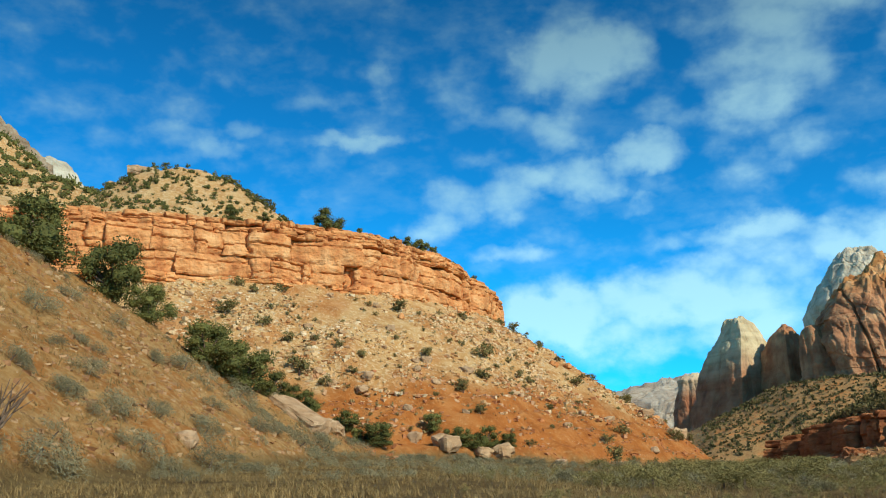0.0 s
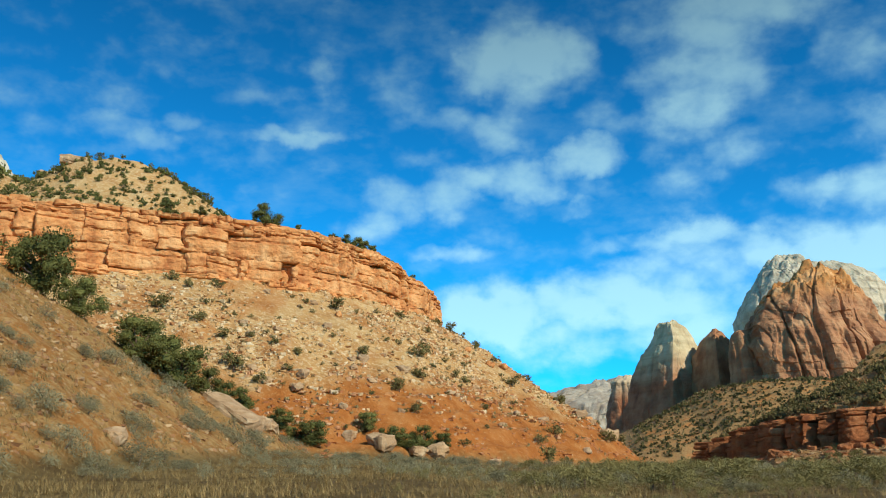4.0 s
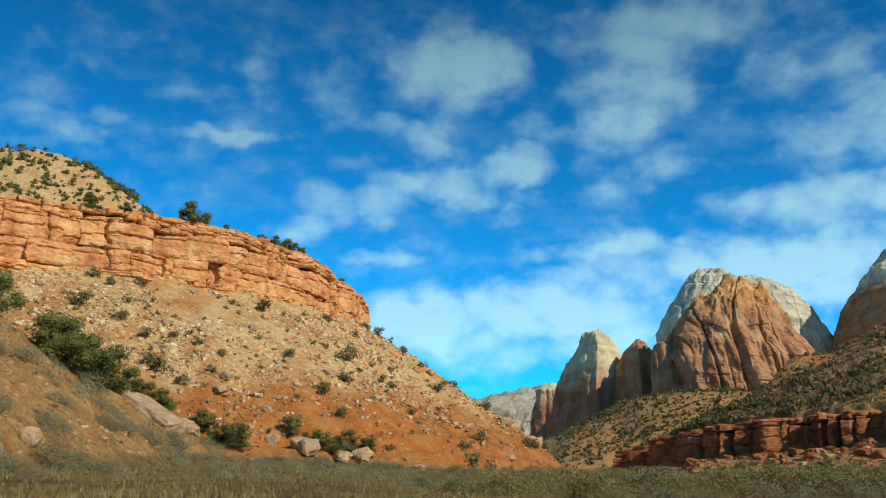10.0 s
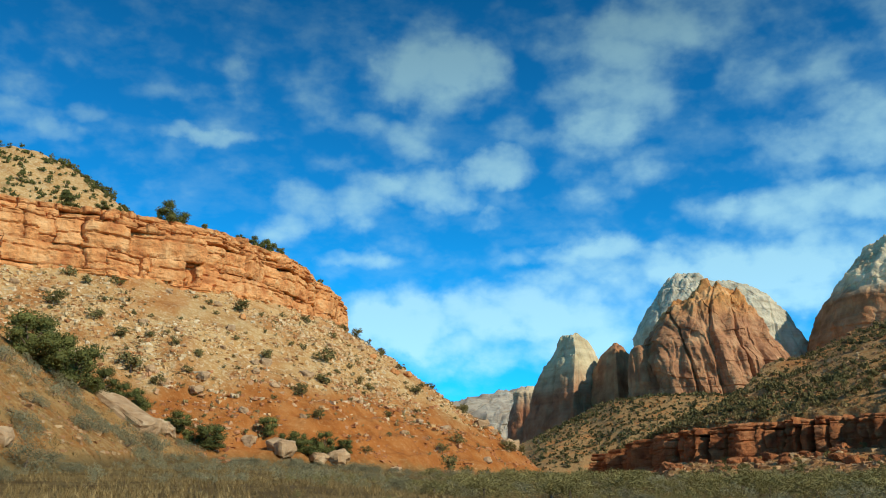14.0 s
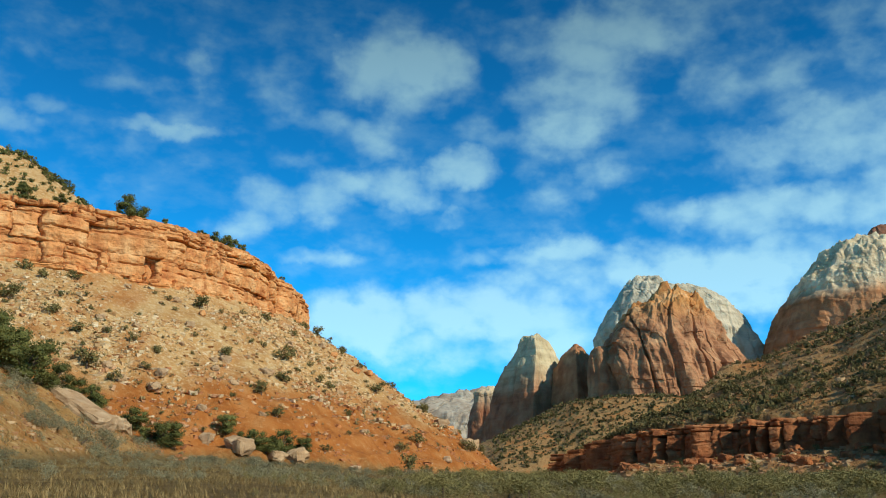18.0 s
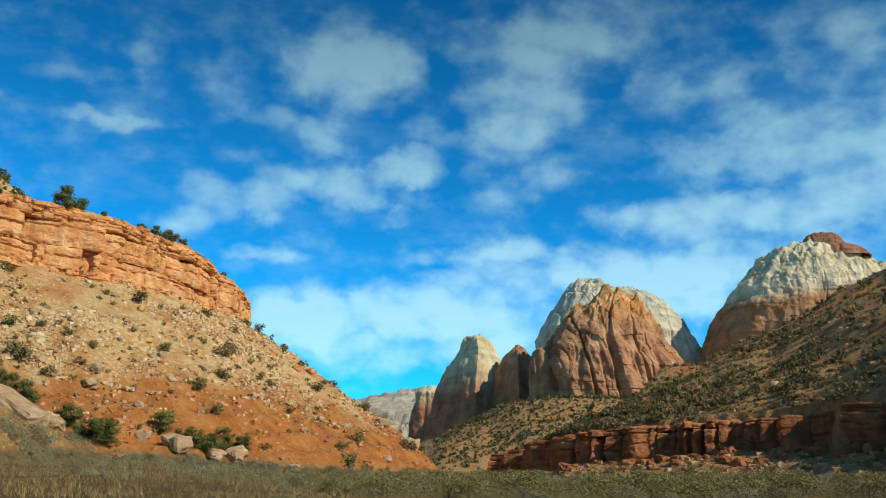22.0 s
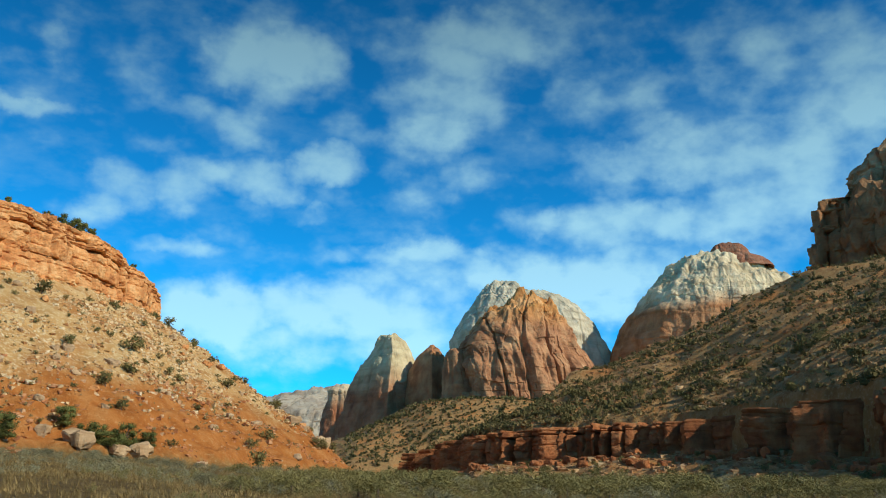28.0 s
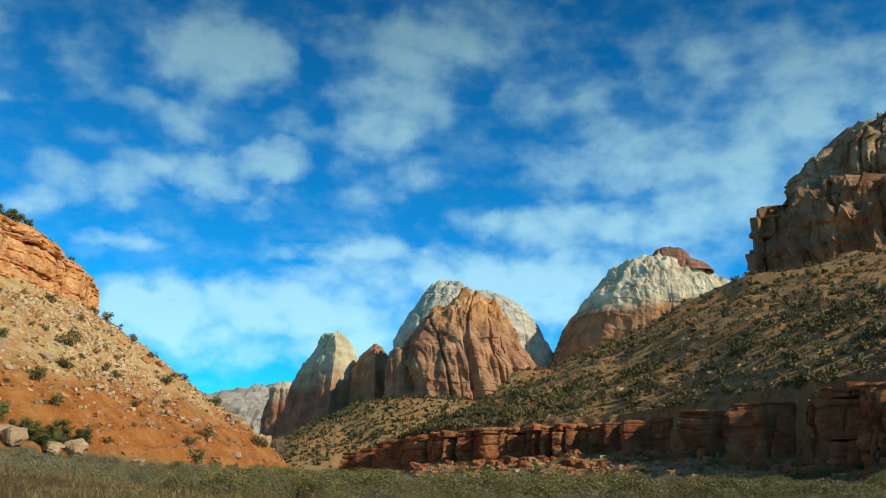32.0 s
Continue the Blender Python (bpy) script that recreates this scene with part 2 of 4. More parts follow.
    apron = np.maximum(apron, 60 - 0.35 * np.maximum(np.hypot(x - 190, y - 2400) - 240, 0))
    z = softmax(meadow, mesa, 1.6)
    z = softmax(z, spur, 1.2)
    low = z
    z = softmax(z, right, 1.2)
    z = np.maximum(z, apron)
    z = np.where(r > 3300, z + (r - 3300) * 0.05, z)
    # soils
    hillside = smooth(0.3, 2.2, z - meadow)
    red = hillside * (1 - smooth(14.5, 21.5, mesa + 3.2 * fbm(x / 7, y / 7, 0, 4, 61))) * (d < 95) * (mesa > spur - 1)
    red = red + 0.6 * smooth(0.05, 0.6, fbm(x / 6, y / 12, 0, 4, 62)) * (mesa > 19) * (d > 0) * (d < 40)
    pale = hillside * smooth(14.5, 21.5, mesa + 3.2 * fbm(x / 7, y / 7, 0, 4, 61)) * (d < 95) * (mesa > spur - 1)
    brush = np.where(right > low + 0.2, 1.0, 0.0) + (apron >= z - 0.01)
    return z, meadow, red, pale, np.clip(brush, 0, 1)


def ground_z(x, y):
    return float(land(np.array([x]), np.array([y]))[0][0])


# ---- mesh helpers ----
def mesh_of(name, verts, faces, mats, smooth_shade=False):
    me = bpy.data.meshes.new(name)
    verts = np.asarray(verts, np.float32)
    if isinstance(faces, np.ndarray):
        k = faces.shape[1]
        me.vertices.add(len(verts))
        me.vertices.foreach_set("co", verts.ravel())
        me.loops.add(faces.size)
        me.loops.foreach_set("vertex_index", faces.ravel().astype(np.int32))
        me.polygons.add(len(faces))
        me.polygons.foreach_set("loop_start", np.arange(0, faces.size, k, dtype=np.int32))
        me.update(calc_edges=True)
        me.validate()
    else:
        me.from_pydata([tuple(v) for v in verts], [], [tuple(f) for f in faces])
    for m in mats if isinstance(mats, (list, tuple)) else [mats]:
        me.materials.append(m)
    me.polygons.foreach_set("use_smooth", [smooth_shade] * len(me.polygons))
    return me


def part(name, me, parent, label=""):
    ob = new(name, me)
    ob.parent = parent
    return tagged(ob, label)


# ---- materials ----
def shader(name):
    m = bpy.data.materials.new(name)
    m.use_nodes = True
    nt = m.node_tree
    return m, nt, nt.nodes["Principled BSDF"]


def node(nt, kind, **values):
    n = nt.nodes.new(kind)
    for key, value in values.items():
        n.inputs[key].default_value = value
    return n


def noise_tex(nt, coord, scale, detail=5.0, rough=0.6):
    n = node(nt, "ShaderNodeTexNoise", Scale=scale, Detail=detail, Roughness=rough)
    nt.links.new(coord, n.inputs["Vector"])
    return n.outputs["Fac"]


def ramp(nt, fac, stops):
    n = nt.nodes.new("ShaderNodeValToRGB")
    els = n.color_ramp.elements
    while len(els) < len(stops):
        els.new(0.5)
    for e, (p, c) in zip(els, stops):
        e.position, e.color = p, (*c, 1) if len(c) == 3 else c
    nt.links.new(fac, n.inputs[0])
    return n.outputs[0]


def mix(nt, fac, a, b, mode="MIX"):
    n = nt.nodes.new("ShaderNodeMix")
    n.data_type, n.blend_type = "RGBA", mode
    for sock, v in ((n.inputs[0], fac), (n.inputs[6], a), (n.inputs[7], b)):
        if isinstance(v, (int, float)):
            sock.default_value = v
        elif isinstance(v, tuple):
            sock.default_value = (*v, 1)
        else:
            nt.links.new(v, sock)
    return n.outputs[2]


def maths(nt, op, a, b=None, c=None, clamp=False):
    n = nt.nodes.new("ShaderNodeMath")
    n.operation, n.use_clamp = op, clamp
    for sock, v in zip(n.inputs, (a, b, c)):
        if v is None:
            continue
        if isinstance(v, (int, float)):
            sock.default_value = v
        else:
            nt.links.new(v, sock)
    return n.outputs[0]


def bump(nt, fac, bsdf, strength, distance):
    n = node(nt, "ShaderNodeBump", Strength=strength, Distance=distance)
    nt.links.new(fac, n.inputs["Height"])
    nt.links.new(n.outputs[0], bsdf.inputs["Normal"])


def stretched(nt, coord, s):
    n = nt.nodes.new("ShaderNodeMapping")
    n.inputs["Scale"].default_value = s
    nt.links.new(coord, n.inputs[0])
    return n.outputs[0]


def place_of(nt):
    return nt.nodes.new("ShaderNodeNewGeometry").outputs["Position"]


def soil_material():
    m, nt, b = shader("soil")
    p = place_of(nt)
    fine, mid, big = noise_tex(nt, p, 1.6, 6), noise_tex(nt, p, 0.28, 5), noise_tex(nt, p, 0.045, 4)
    att = nt.nodes.new("ShaderNodeAttribute")
    att.attribute_name = "soils"
    sep = nt.nodes.new("ShaderNodeSeparateColor")
    nt.links.new(att.outputs["Color"], sep.inputs[0])
    att2 = nt.nodes.new("ShaderNodeAttribute")
    att2.attribute_name = "meadow"
    hill = ramp(nt, mid, [(0.25, (0.24, 0.098, 0.028)), (0.42, (0.40, 0.18, 0.05)), (0.55, (0.37, 0.205, 0.068)), (0.75, (0.48, 0.29, 0.105))])
    hill = mix(nt, ramp(nt, fine, [(0.45, (0, 0, 0)), (0.7, (1, 1, 1))]), hill, (0.52, 0.34, 0.145))
    red = ramp(nt, mid, [(0.25, (0.28, 0.088, 0.02)), (0.5, (0.44, 0.16, 0.038)), (0.75, (0.54, 0.255, 0.085))])
    red = mix(nt, ramp(nt, fine, [(0.55, (0, 0, 0)), (0.72, (0.7, 0.7, 0.7))]), red, (0.56, 0.32, 0.135))
    pale = ramp(nt, mid, [(0.25, (0.40, 0.19, 0.06)), (0.5, (0.57, 0.34, 0.13)), (0.75, (0.68, 0.48, 0.23))])
    pale = mix(nt, ramp(nt, fine, [(0.5, (0, 0, 0)), (0.68, (1, 1, 1))]), pale, (0.74, 0.59, 0.35))
    brush = ramp(nt, mid, [(0.25, (0.25, 0.125, 0.045)), (0.5, (0.40, 0.225, 0.085)), (0.75, (0.50, 0.33, 0.145))])
    brush = mix(nt, ramp(nt, fine, [(0.52, (0, 0, 0)), (0.7, (0.8, 0.8, 0.8))]), brush, (0.55, 0.41, 0.22))
    brush = mix(nt, ramp(nt, big, [(0.52, (0, 0, 0)), (0.62, (0.8, 0.8, 0.8))]), brush, (0.50, 0.21, 0.065))
    grass = ramp(nt, mid, [(0.25, (0.10, 0.066, 0.026)), (0.5, (0.19, 0.13, 0.05)), (0.75, (0.30, 0.22, 0.09))])
    c = mix(nt, sep.outputs[1], hill, pale)
    c = mix(nt, sep.outputs[0], c, red)
    c = mix(nt, sep.outputs[2], c, brush)
    c = mix(nt, att2.outputs["Fac"], c, grass)
    c = mix(nt, 0.35, c, ramp(nt, big, [(0.3, (0.62, 0.6, 0.58)), (0.7, (1, 1, 1))]), "MULTIPLY")
    nt.links.new(c, b.inputs["Base Color"])
    b.inputs["Roughness"].default_value = 0.95
    b.inputs["Specular IOR Level"].default_value = 0.1
    bump(nt, noise_tex(nt, p, 0.9, 9, 0.72), b, 0.85, 0.85)
    return m


def rock_material(name, dark, main, light, streak=0.5, scale=0.35, relief=0.5, layers=None, beds=0.38):
    """Sandstone: two scales of mottling, dark vertical streaks, bedding lines; layers = heights where the colour changes."""
    m, nt, b = shader(name)
    p = place_of(nt)
    mid = noise_tex(nt, p, scale, 6)
    c = ramp(nt, mid, [(0.28, dark), (0.5, main), (0.74, light)])
    if layers:
        sep = nt.nodes.new("ShaderNodeSeparateXYZ")
        nt.links.new(p, sep.inputs[0])
        wob = maths(nt, "MULTIPLY_ADD", noise_tex(nt, p, scale * 0.22, 4), layers[2], -0.5 * layers[2])
        h = maths(nt, "ADD", sep.outputs[2], wob)
        f = nt.nodes.new("ShaderNodeMapRange")
        f.inputs[1].default_value, f.inputs[2].default_value = layers[0], layers[1]
        nt.links.new(h, f.inputs[0])
        up = ramp(nt, mid, [(0.28, layers[3]), (0.5, layers[4]), (0.74, layers[5])])
        c = mix(nt, f.outputs[0], c, up)
    st = noise_tex(nt, stretched(nt, p, (1, 1, 0.09)), scale * 1.9, 5)
    c = mix(nt, maths(nt, "MULTIPLY", ramp(nt, st, [(0.5, (0, 0, 0)), (0.72, (1, 1, 1))]), streak), c, (0.10, 0.045, 0.022))
    bed = noise_tex(nt, stretched(nt, p, (0.08, 0.08, 1.4)), scale * 2.4, 5)
    c = mix(nt, beds, c, ramp(nt, bed, [(0.36, (0.55, 0.5, 0.46)), (0.52, (1, 1, 1))]), "MULTIPLY")
    info = nt.nodes.new("ShaderNodeObjectInfo")
    c = mix(nt, 0.45, c, ramp(nt, info.outputs["Random"], [(0.0, (0.70, 0.66, 0.62)), (0.6, (1, 1, 1)), (1.0, (1.0, 0.92, 0.8))]), "MULTIPLY")
    nt.links.new(c, b.inputs["Base Color"])
    b.inputs["Roughness"].default_value = 0.92
    b.inputs["Specular IOR Level"].default_value = 0.15
    h = maths(nt, "MULTIPLY_ADD", bed, 0.35, noise_tex(nt, p, scale * 3.5, 9, 0.68))
    bump(nt, h, b, 0.8, relief)
    return m


def leaf_material(name, dark, light, rough=0.75):
    m, nt, b = shader(name)
    p = place_of(nt)
    info = nt.nodes.new("ShaderNodeObjectInfo")
    geo = nt.nodes.new("ShaderNodeNewGeometry")
    k = maths(nt, "ADD", maths(nt, "MULTIPLY", geo.outputs["Random Per Island"], 0.55), maths(nt, "MULTIPLY", info.outputs["Random"], 0.45))
    c = ramp(nt, k, [(0.1, dark), (0.9, light)])
    c = mix(nt, 0.4, c, ramp(nt, noise_tex(nt, p, 0.8, 3), [(0.35, (0.6, 0.6, 0.55)), (0.65, (1, 1, 1))]), "MULTIPLY")
    nt.links.new(c, b.inputs["Base Color"])
    b.inputs["Roughness"].default_value = rough
    b.inputs["Specular IOR Level"].default_value = 0.2
    return m


SOIL = soil_material()
CLIFF = rock_material("red_sandstone", (0.44, 0.155, 0.052), (0.68, 0.32, 0.117), (0.79, 0.485, 0.225), 0.35, 0.3, 0.35, None, 0.3)
LEDGE = rock_material("dark_red_sandstone", (0.18, 0.06, 0.026), (0.38, 0.145, 0.055), (0.50, 0.245, 0.11), 0.5, 0.3, 0.5)
PALE_ROCK = rock_material("pale_boulder_rock", (0.33, 0.21, 0.11), (0.47, 0.32, 0.18), (0.60, 0.45, 0.28), 0.15, 0.8, 0.2)
RED_TOWER = rock_material("banded_red_rock", (0.22, 0.095, 0.05), (0.42, 0.205, 0.10), (0.58, 0.35, 0.18), 0.4, 0.03, 2.5,
                          (300, 350, 40, (0.34, 0.14, 0.05), (0.58, 0.27, 0.085), (0.66, 0.42, 0.21)), 0.25)
PILLAR = rock_material("cream_over_red_rock", (0.20, 0.085, 0.05), (0.38, 0.165, 0.085), (0.48, 0.26, 0.15), 0.35, 0.03, 3.0,
                       (190, 262, 50, (0.40, 0.33, 0.20), (0.58, 0.52, 0.34), (0.68, 0.62, 0.44)))
WHITE_DOME = rock_material("white_sandstone", (0.36, 0.33, 0.25), (0.54, 0.50, 0.38), (0.68, 0.64, 0.50), 0.25, 0.028, 3.0)
MESA_ROCK = rock_material("cream_mesa_rock", (0.28, 0.12, 0.05), (0.46, 0.22, 0.10), (0.55, 0.33, 0.18), 0.35, 0.03, 3.5,
                          (380, 415, 50, (0.46, 0.35, 0.20), (0.68, 0.57, 0.37), (0.78, 0.69, 0.48)))
CAP_ROCK = rock_material("weathered_red_cap", (0.22, 0.09, 0.055), (0.38, 0.17, 0.10), (0.48, 0.26, 0.16), 0.3, 0.03, 6.0)


def stone_material(name, *tones):
    m, nt, b = shader(name)
    geo = nt.nodes.new("ShaderNodeNewGeometry")
    c = ramp(nt, geo.outputs["Random Per Island"], [(i / (len(tones) - 1), t) for i, t in enumerate(tones)])
    c = mix(nt, 0.6, c, ramp(nt, noise_tex(nt, geo.outputs["Position"], 5.0, 4), [(0.35, (0.65, 0.62, 0.6)), (0.6, (1, 1, 1))]), "MULTIPLY")
    nt.links.new(c, b.inputs["Base Color"])
    b.inputs["Roughness"].default_value = 0.95
    return m


RIDGE_ROCK = rock_material("pale_ridge_rock", (0.28, 0.22, 0.16), (0.40, 0.355, 0.28), (0.50, 0.46, 0.37), 0.2, 0.012, 10.0)
GREY_CLIFF = rock_material("grey_brown_rock", (0.20, 0.15, 0.10), (0.33, 0.26, 0.18), (0.44, 0.37, 0.27), 0.5, 0.02, 8.0)
BROWN_CLIFF = rock_material("brown_cliff_rock", (0.20, 0.09, 0.042), (0.38, 0.20, 0.095), (0.52, 0.33, 0.17), 0.5, 0.06, 2.5)
PALE_CLIFF = rock_material("pale_brown_cliff_rock", (0.22, 0.12, 0.06), (0.42, 0.27, 0.15), (0.56, 0.42, 0.26), 0.4, 0.07, 2.0)
JUNIPER = leaf_material("juniper_leaves", (0.066, 0.073, 0.019), (0.185, 0.19, 0.052))
SHRUB = leaf_material("shrub_leaves", (0.105, 0.094, 0.03), (0.24, 0.205, 0.075))
SAGE = leaf_material("sage_leaves", (0.135, 0.124, 0.066), (0.30, 0.275, 0.155))
STRAW = leaf_material("dry_grass", (0.16, 0.10, 0.036), (0.44, 0.32, 0.13))
BARK = rock_material("grey_bark", (0.07, 0.05, 0.035), (0.14, 0.10, 0.07), (0.22, 0.17, 0.12), 0.3, 4.0, 0.02)


# ---- ground ----
def build_ground():
    az = np.radians(np.concatenate([np.arange(-43, 43, 0.17), np.arange(43, 317, 4.0)]))
    rr = np.concatenate([[0.0005], np.geomspace(0.05, 12, 14, endpoint=False), np.geomspace(12, 330, 310, endpoint=False), np.geomspace(330, 4800, 120)])
    A, Rr = np.meshgrid(az, rr)
    X, Y = Rr * np.sin(A) + 0.3, Rr * np.cos(A) - 0.4
    Z, meadow, red, pale, brush = land(X.ravel(), Y.ravel())
    verts = np.c_[X.ravel(), Y.ravel(), Z]
    na, nr = len(az), len(rr)
    i, j = np.meshgrid(np.arange(nr - 1), np.arange(na), indexing="ij")
    j2 = (j + 1) % na
    q = np.stack([i * na + j, (i + 1) * na + j, (i + 1) * na + j2, i * na + j2], -1).reshape(-1, 4)
    me = mesh_of("ground", verts, q[:, ::-1].copy(), SOIL, True)
    soils = np.zeros((len(verts), 4), np.float32)
    soils[:, 0], soils[:, 1], soils[:, 2], soils[:, 3] = red, pale, brush, 1
    at = me.color_attributes.new("soils", "FLOAT_COLOR", "POINT")
    at.data.foreach_set("color", soils.ravel())
    flat = np.zeros(len(verts), np.float32)
    flat[:] = (1 - smooth(0.25, 1.6, Z - meadow)) * (np.hypot(X.ravel(), Y.ravel()) < 400)
    at = me.attributes.new("meadow", "FLOAT", "POINT")
    at.data.foreach_set("value", flat)
    me.update()
    tagged(new("ground", me), "tan and red desert ground with dry grass and scree", "ground", kind="structure")


build_ground()


# ---- cliffs of stacked blocks ----
def cube_grid(n):
    """A cube from -1 to 1 with n x n cells a side, as vertices and quads."""
    index, verts, faces = {}, [], []
    t = np.linspace(-1, 1, n + 1)

    def vid(p):
        key = tuple(np.round(p, 4))
        if key not in index:
            index[key] = len(verts)
            verts.append(p)
        return index[key]

    for axis in range(3):
        for side in (-1, 1):
            for i in range(n):
                for j in range(n):
                    quad = []
                    for a, b in ((i, j), (i + 1, j), (i + 1, j + 1), (i, j + 1)):
                        p = [0, 0, 0]
                        p[axis], p[(axis + 1) % 3], p[(axis + 2) % 3] = side, t[a], t[b]
                        quad.append(vid(p))
                    faces.append(quad if side > 0 else quad[::-1])
    return np.array(verts, float), np.array(faces)


BOX5, BOX5_F = cube_grid(5)
BOX7, BOX7_F = cube_grid(7)


def rough_box(half, seed, jag=0.16, power=0.16, grid=None):
    """A weathered block: rounded corners, chipped and uneven faces."""
    v = (BOX5 if grid is None else grid).copy()
    n = np.linalg.norm(v, axis=1, keepdims=True)
    v = v * (1 - power) + v / n * 1.2 * power
    p = v * np.asarray(half)
    k = 0.9 / max(0.4, min(half))
    for a in range(3):
        p[:, a] += jag * min(half) * 1.4 * fbm(p[:, 0] * k + seed * 3.1, p[:, 1] * k + a * 17.0, p[:, 2] * k * 1.5, 2, seed)
    return p


def along(points, s):
    """Place and outward side at the length s of a plan line."""
    for (ax, ay), (bx, by) in zip(points, points[1:]):
        step = math.hypot(bx - ax, by - ay)
        if s <= step:
            return ax + (bx - ax) * s / step, ay + (by - ay) * s / step, (bx - ax) / step, (by - ay) / step
        s -= step
    return None


def bedded_cliff(name, label, points, base, courses, mat, seed, cell, stagger, crack, depth, bays=0.8, tilt=0.0, step=0.24, reach=9.5, alcove=0.0, spread=lambda x: 1.0, deep=lambda x, y: 1.0, bite=8.5, root=None):
    """A cliff of bedded rock: each bed a jointed, chipped course with its own overhang."""
    root = root or tagged(new(name), label, "cliff")
    g = np.random.default_rng(seed)
    pts = np.array(points, float)
    run = np.concatenate([[0], np.cumsum(np.hypot(*np.diff(pts, axis=0).T))])
    S = np.arange(0, run[-1], step)
    kernel = np.ones(31) / 31
    x, y = (np.convolve(np.pad(np.interp(S, run, pts[:, k]), 15, "edge"), kernel, "valid") for k in (0, 1))
    tx, ty = np.gradient(x), np.gradient(y)
    tl = np.hypot(tx, ty) + 1e-9
    nx, ny = ty / tl, -tx / tl
    zb = np.array([base(a, b) for a, b in zip(x, y)])
    for row, (z0, z1, out) in enumerate(courses):
        high = z1 - z0
        nv = max(5, int(high / max(0.26, 0.8 * step)) + 2)
        v = np.linspace(0, 1, nv)
        V, S2 = np.meshgrid(v, S, indexing="ij")
        H = z0 + V * high
        if not alcove or row == 0:
            bounds = np.cumsum(g.uniform(*cell, 900) * g.choice((0.4, 0.8, 1.0, 1.6), 900) * np.clip(high / 2.6, 0.7, 1.5))
            bounds = bounds[bounds < run[-1] + 20]
            force = g.random(len(bounds) + 2) ** 1.3
        slant = S2 + 0.45 * vnoise(S2 / 4, H / 1.6, row, seed) + 0.15 * vnoise(S2 / 0.9, H / 0.6, row, seed + 1)
        idx = np.searchsorted(bounds, slant)
        left = np.concatenate([[0], bounds])[idx]
        right = bounds[np.minimum(idx, len(bounds) - 1)]
        near = np.minimum(slant - left, right - slant)
        joint = np.where(slant - left < right - slant, force[idx], force[idx + 1])
        if not alcove or row == 0:
            shift = g.normal(0, stagger, len(bounds) + 2)
            shift[g.random(len(shift)) < 0.12] -= stagger * 2.4
        else:
            shift = shift + g.normal(0, stagger * 0.25, len(shift))
        # flat faces, each with its own lean, parted again by short bedding cracks
        turn, nod = g.normal(0, 0.16, len(bounds) + 2), g.normal(0, 0.1, len(bounds) + 2)
        part_at, part_by = g.uniform(0.25, 0.8, len(bounds) + 2), g.normal(0, 0.22, len(bounds) + 2)
        parting = V - part_at[idx] - 0.05 * vnoise(S2 / 1.5, row, 0.2, seed + 8)
        push = spread(x) * out + shift[idx] + (tilt + turn[idx]) * (slant - (left + right) / 2) + nod[idx] * (V - 0.5) * high
        push = push + np.where(parting > 0, part_by[idx], 0) * min(1.0, high / 2)
        push = push - 0.5 * np.exp(-(parting * high / 0.16) ** 2) * (high > 1.3)
        push = push - crack * joint * np.exp(-(near / max(0.2, 1.15 * step)) ** 2)
        hollow = vnoise(S2 / reach, row * 0.10, 0.0, 78) + 0.6 * vnoise(S2 * 2.8 / reach, row * 0.2, 0.0, 79)
        push = push + bays * hollow * (0.5 if row == len(courses) - 1 and not alcove else 1.0)
        push = push - alcove * deep(x, y) * smooth(0.0, 0.35, vnoise(S2 / bite + 0.4 * vnoise(H / 4, 0.3, 0, seed), 4.2, 0.7, seed + 11)) * (0.9 if row == len(courses) - 1 else 1.0)
        push = push + 0.14 * fbm(S2 / 2.0, H / 1.1, row, 3, seed + 2) + 0.12 * fbm(S2 / 0.6, H / 0.4, row, 2, seed + 3)
        push = push - 0.38 * (1 + vnoise(S2 / 1.1, row, 0.5, seed + 4)) * np.abs(2 * V - 1) ** 5
        fall = g.uniform(-0.35, 0.12, len(bounds) + 2) * min(1.6, high)
        Z = zb + H + 0.7 * vnoise(S2 / 14, row * 0.35, 0.0, 77) + V * fall[idx] + 0.08 * fbm(S2 / 0.7, V * 3, row, 2, seed + 6)
        X, Y = x + nx * push, y + ny * push
        back = [np.stack([x + nx * (push[k] - depth), y + ny * (push[k] - depth), Z[k]], -1) for k in (0, -1)]
        grid = np.concatenate([back[0][None], np.stack([X, Y, Z], -1), back[1][None]])
        nr, ns = grid.shape[:2]
        i, j = np.meshgrid(np.arange(nr - 1), np.arange(ns - 1), indexing="ij")
        q = np.stack([i * ns + j, i * ns + j + 1, (i + 1) * ns + j + 1, (i + 1) * ns + j], -1).reshape(-1, 4)
        part("rock_bed", mesh_of("rock_bed", grid.reshape(-1, 3), q, mat), root)
    return root


rng = random.Random(5)
FRONT = [(-135, 122), (-98, 140), (-67, 160), (-52, 174), (-44, 194), (-39, 222), (-39, 250), (-52, 275)]
bedded_cliff("mesa_cliff", "orange-red bedded sandstone cliff along the mesa rim", FRONT, lambda x, y: 0,
             [(38.0, 39.4, 2.3), (39.2, 40.4, 1.8), (40.2, 44.2, 1.35), (44.0, 44.7, 0.55), (44.5, 49.2, 1.25), (49.0, 50.5, 0.95), (50.3, 51.4, 0.6), (51.2, 52.4, 0.1)],
             CLIFF, 5, (2.2, 6.4), 0.28, 1.0, 4.0, 0.9, -0.05, 0.2, spread=lambda x: 1 + 1.6 * smooth(-72, -96, x))


def ledge_point(a):
    q = float(np.interp(a, HEADS, LEDGE_R))
    return q * math.sin(radians(a)), q * math.cos(radians(a))


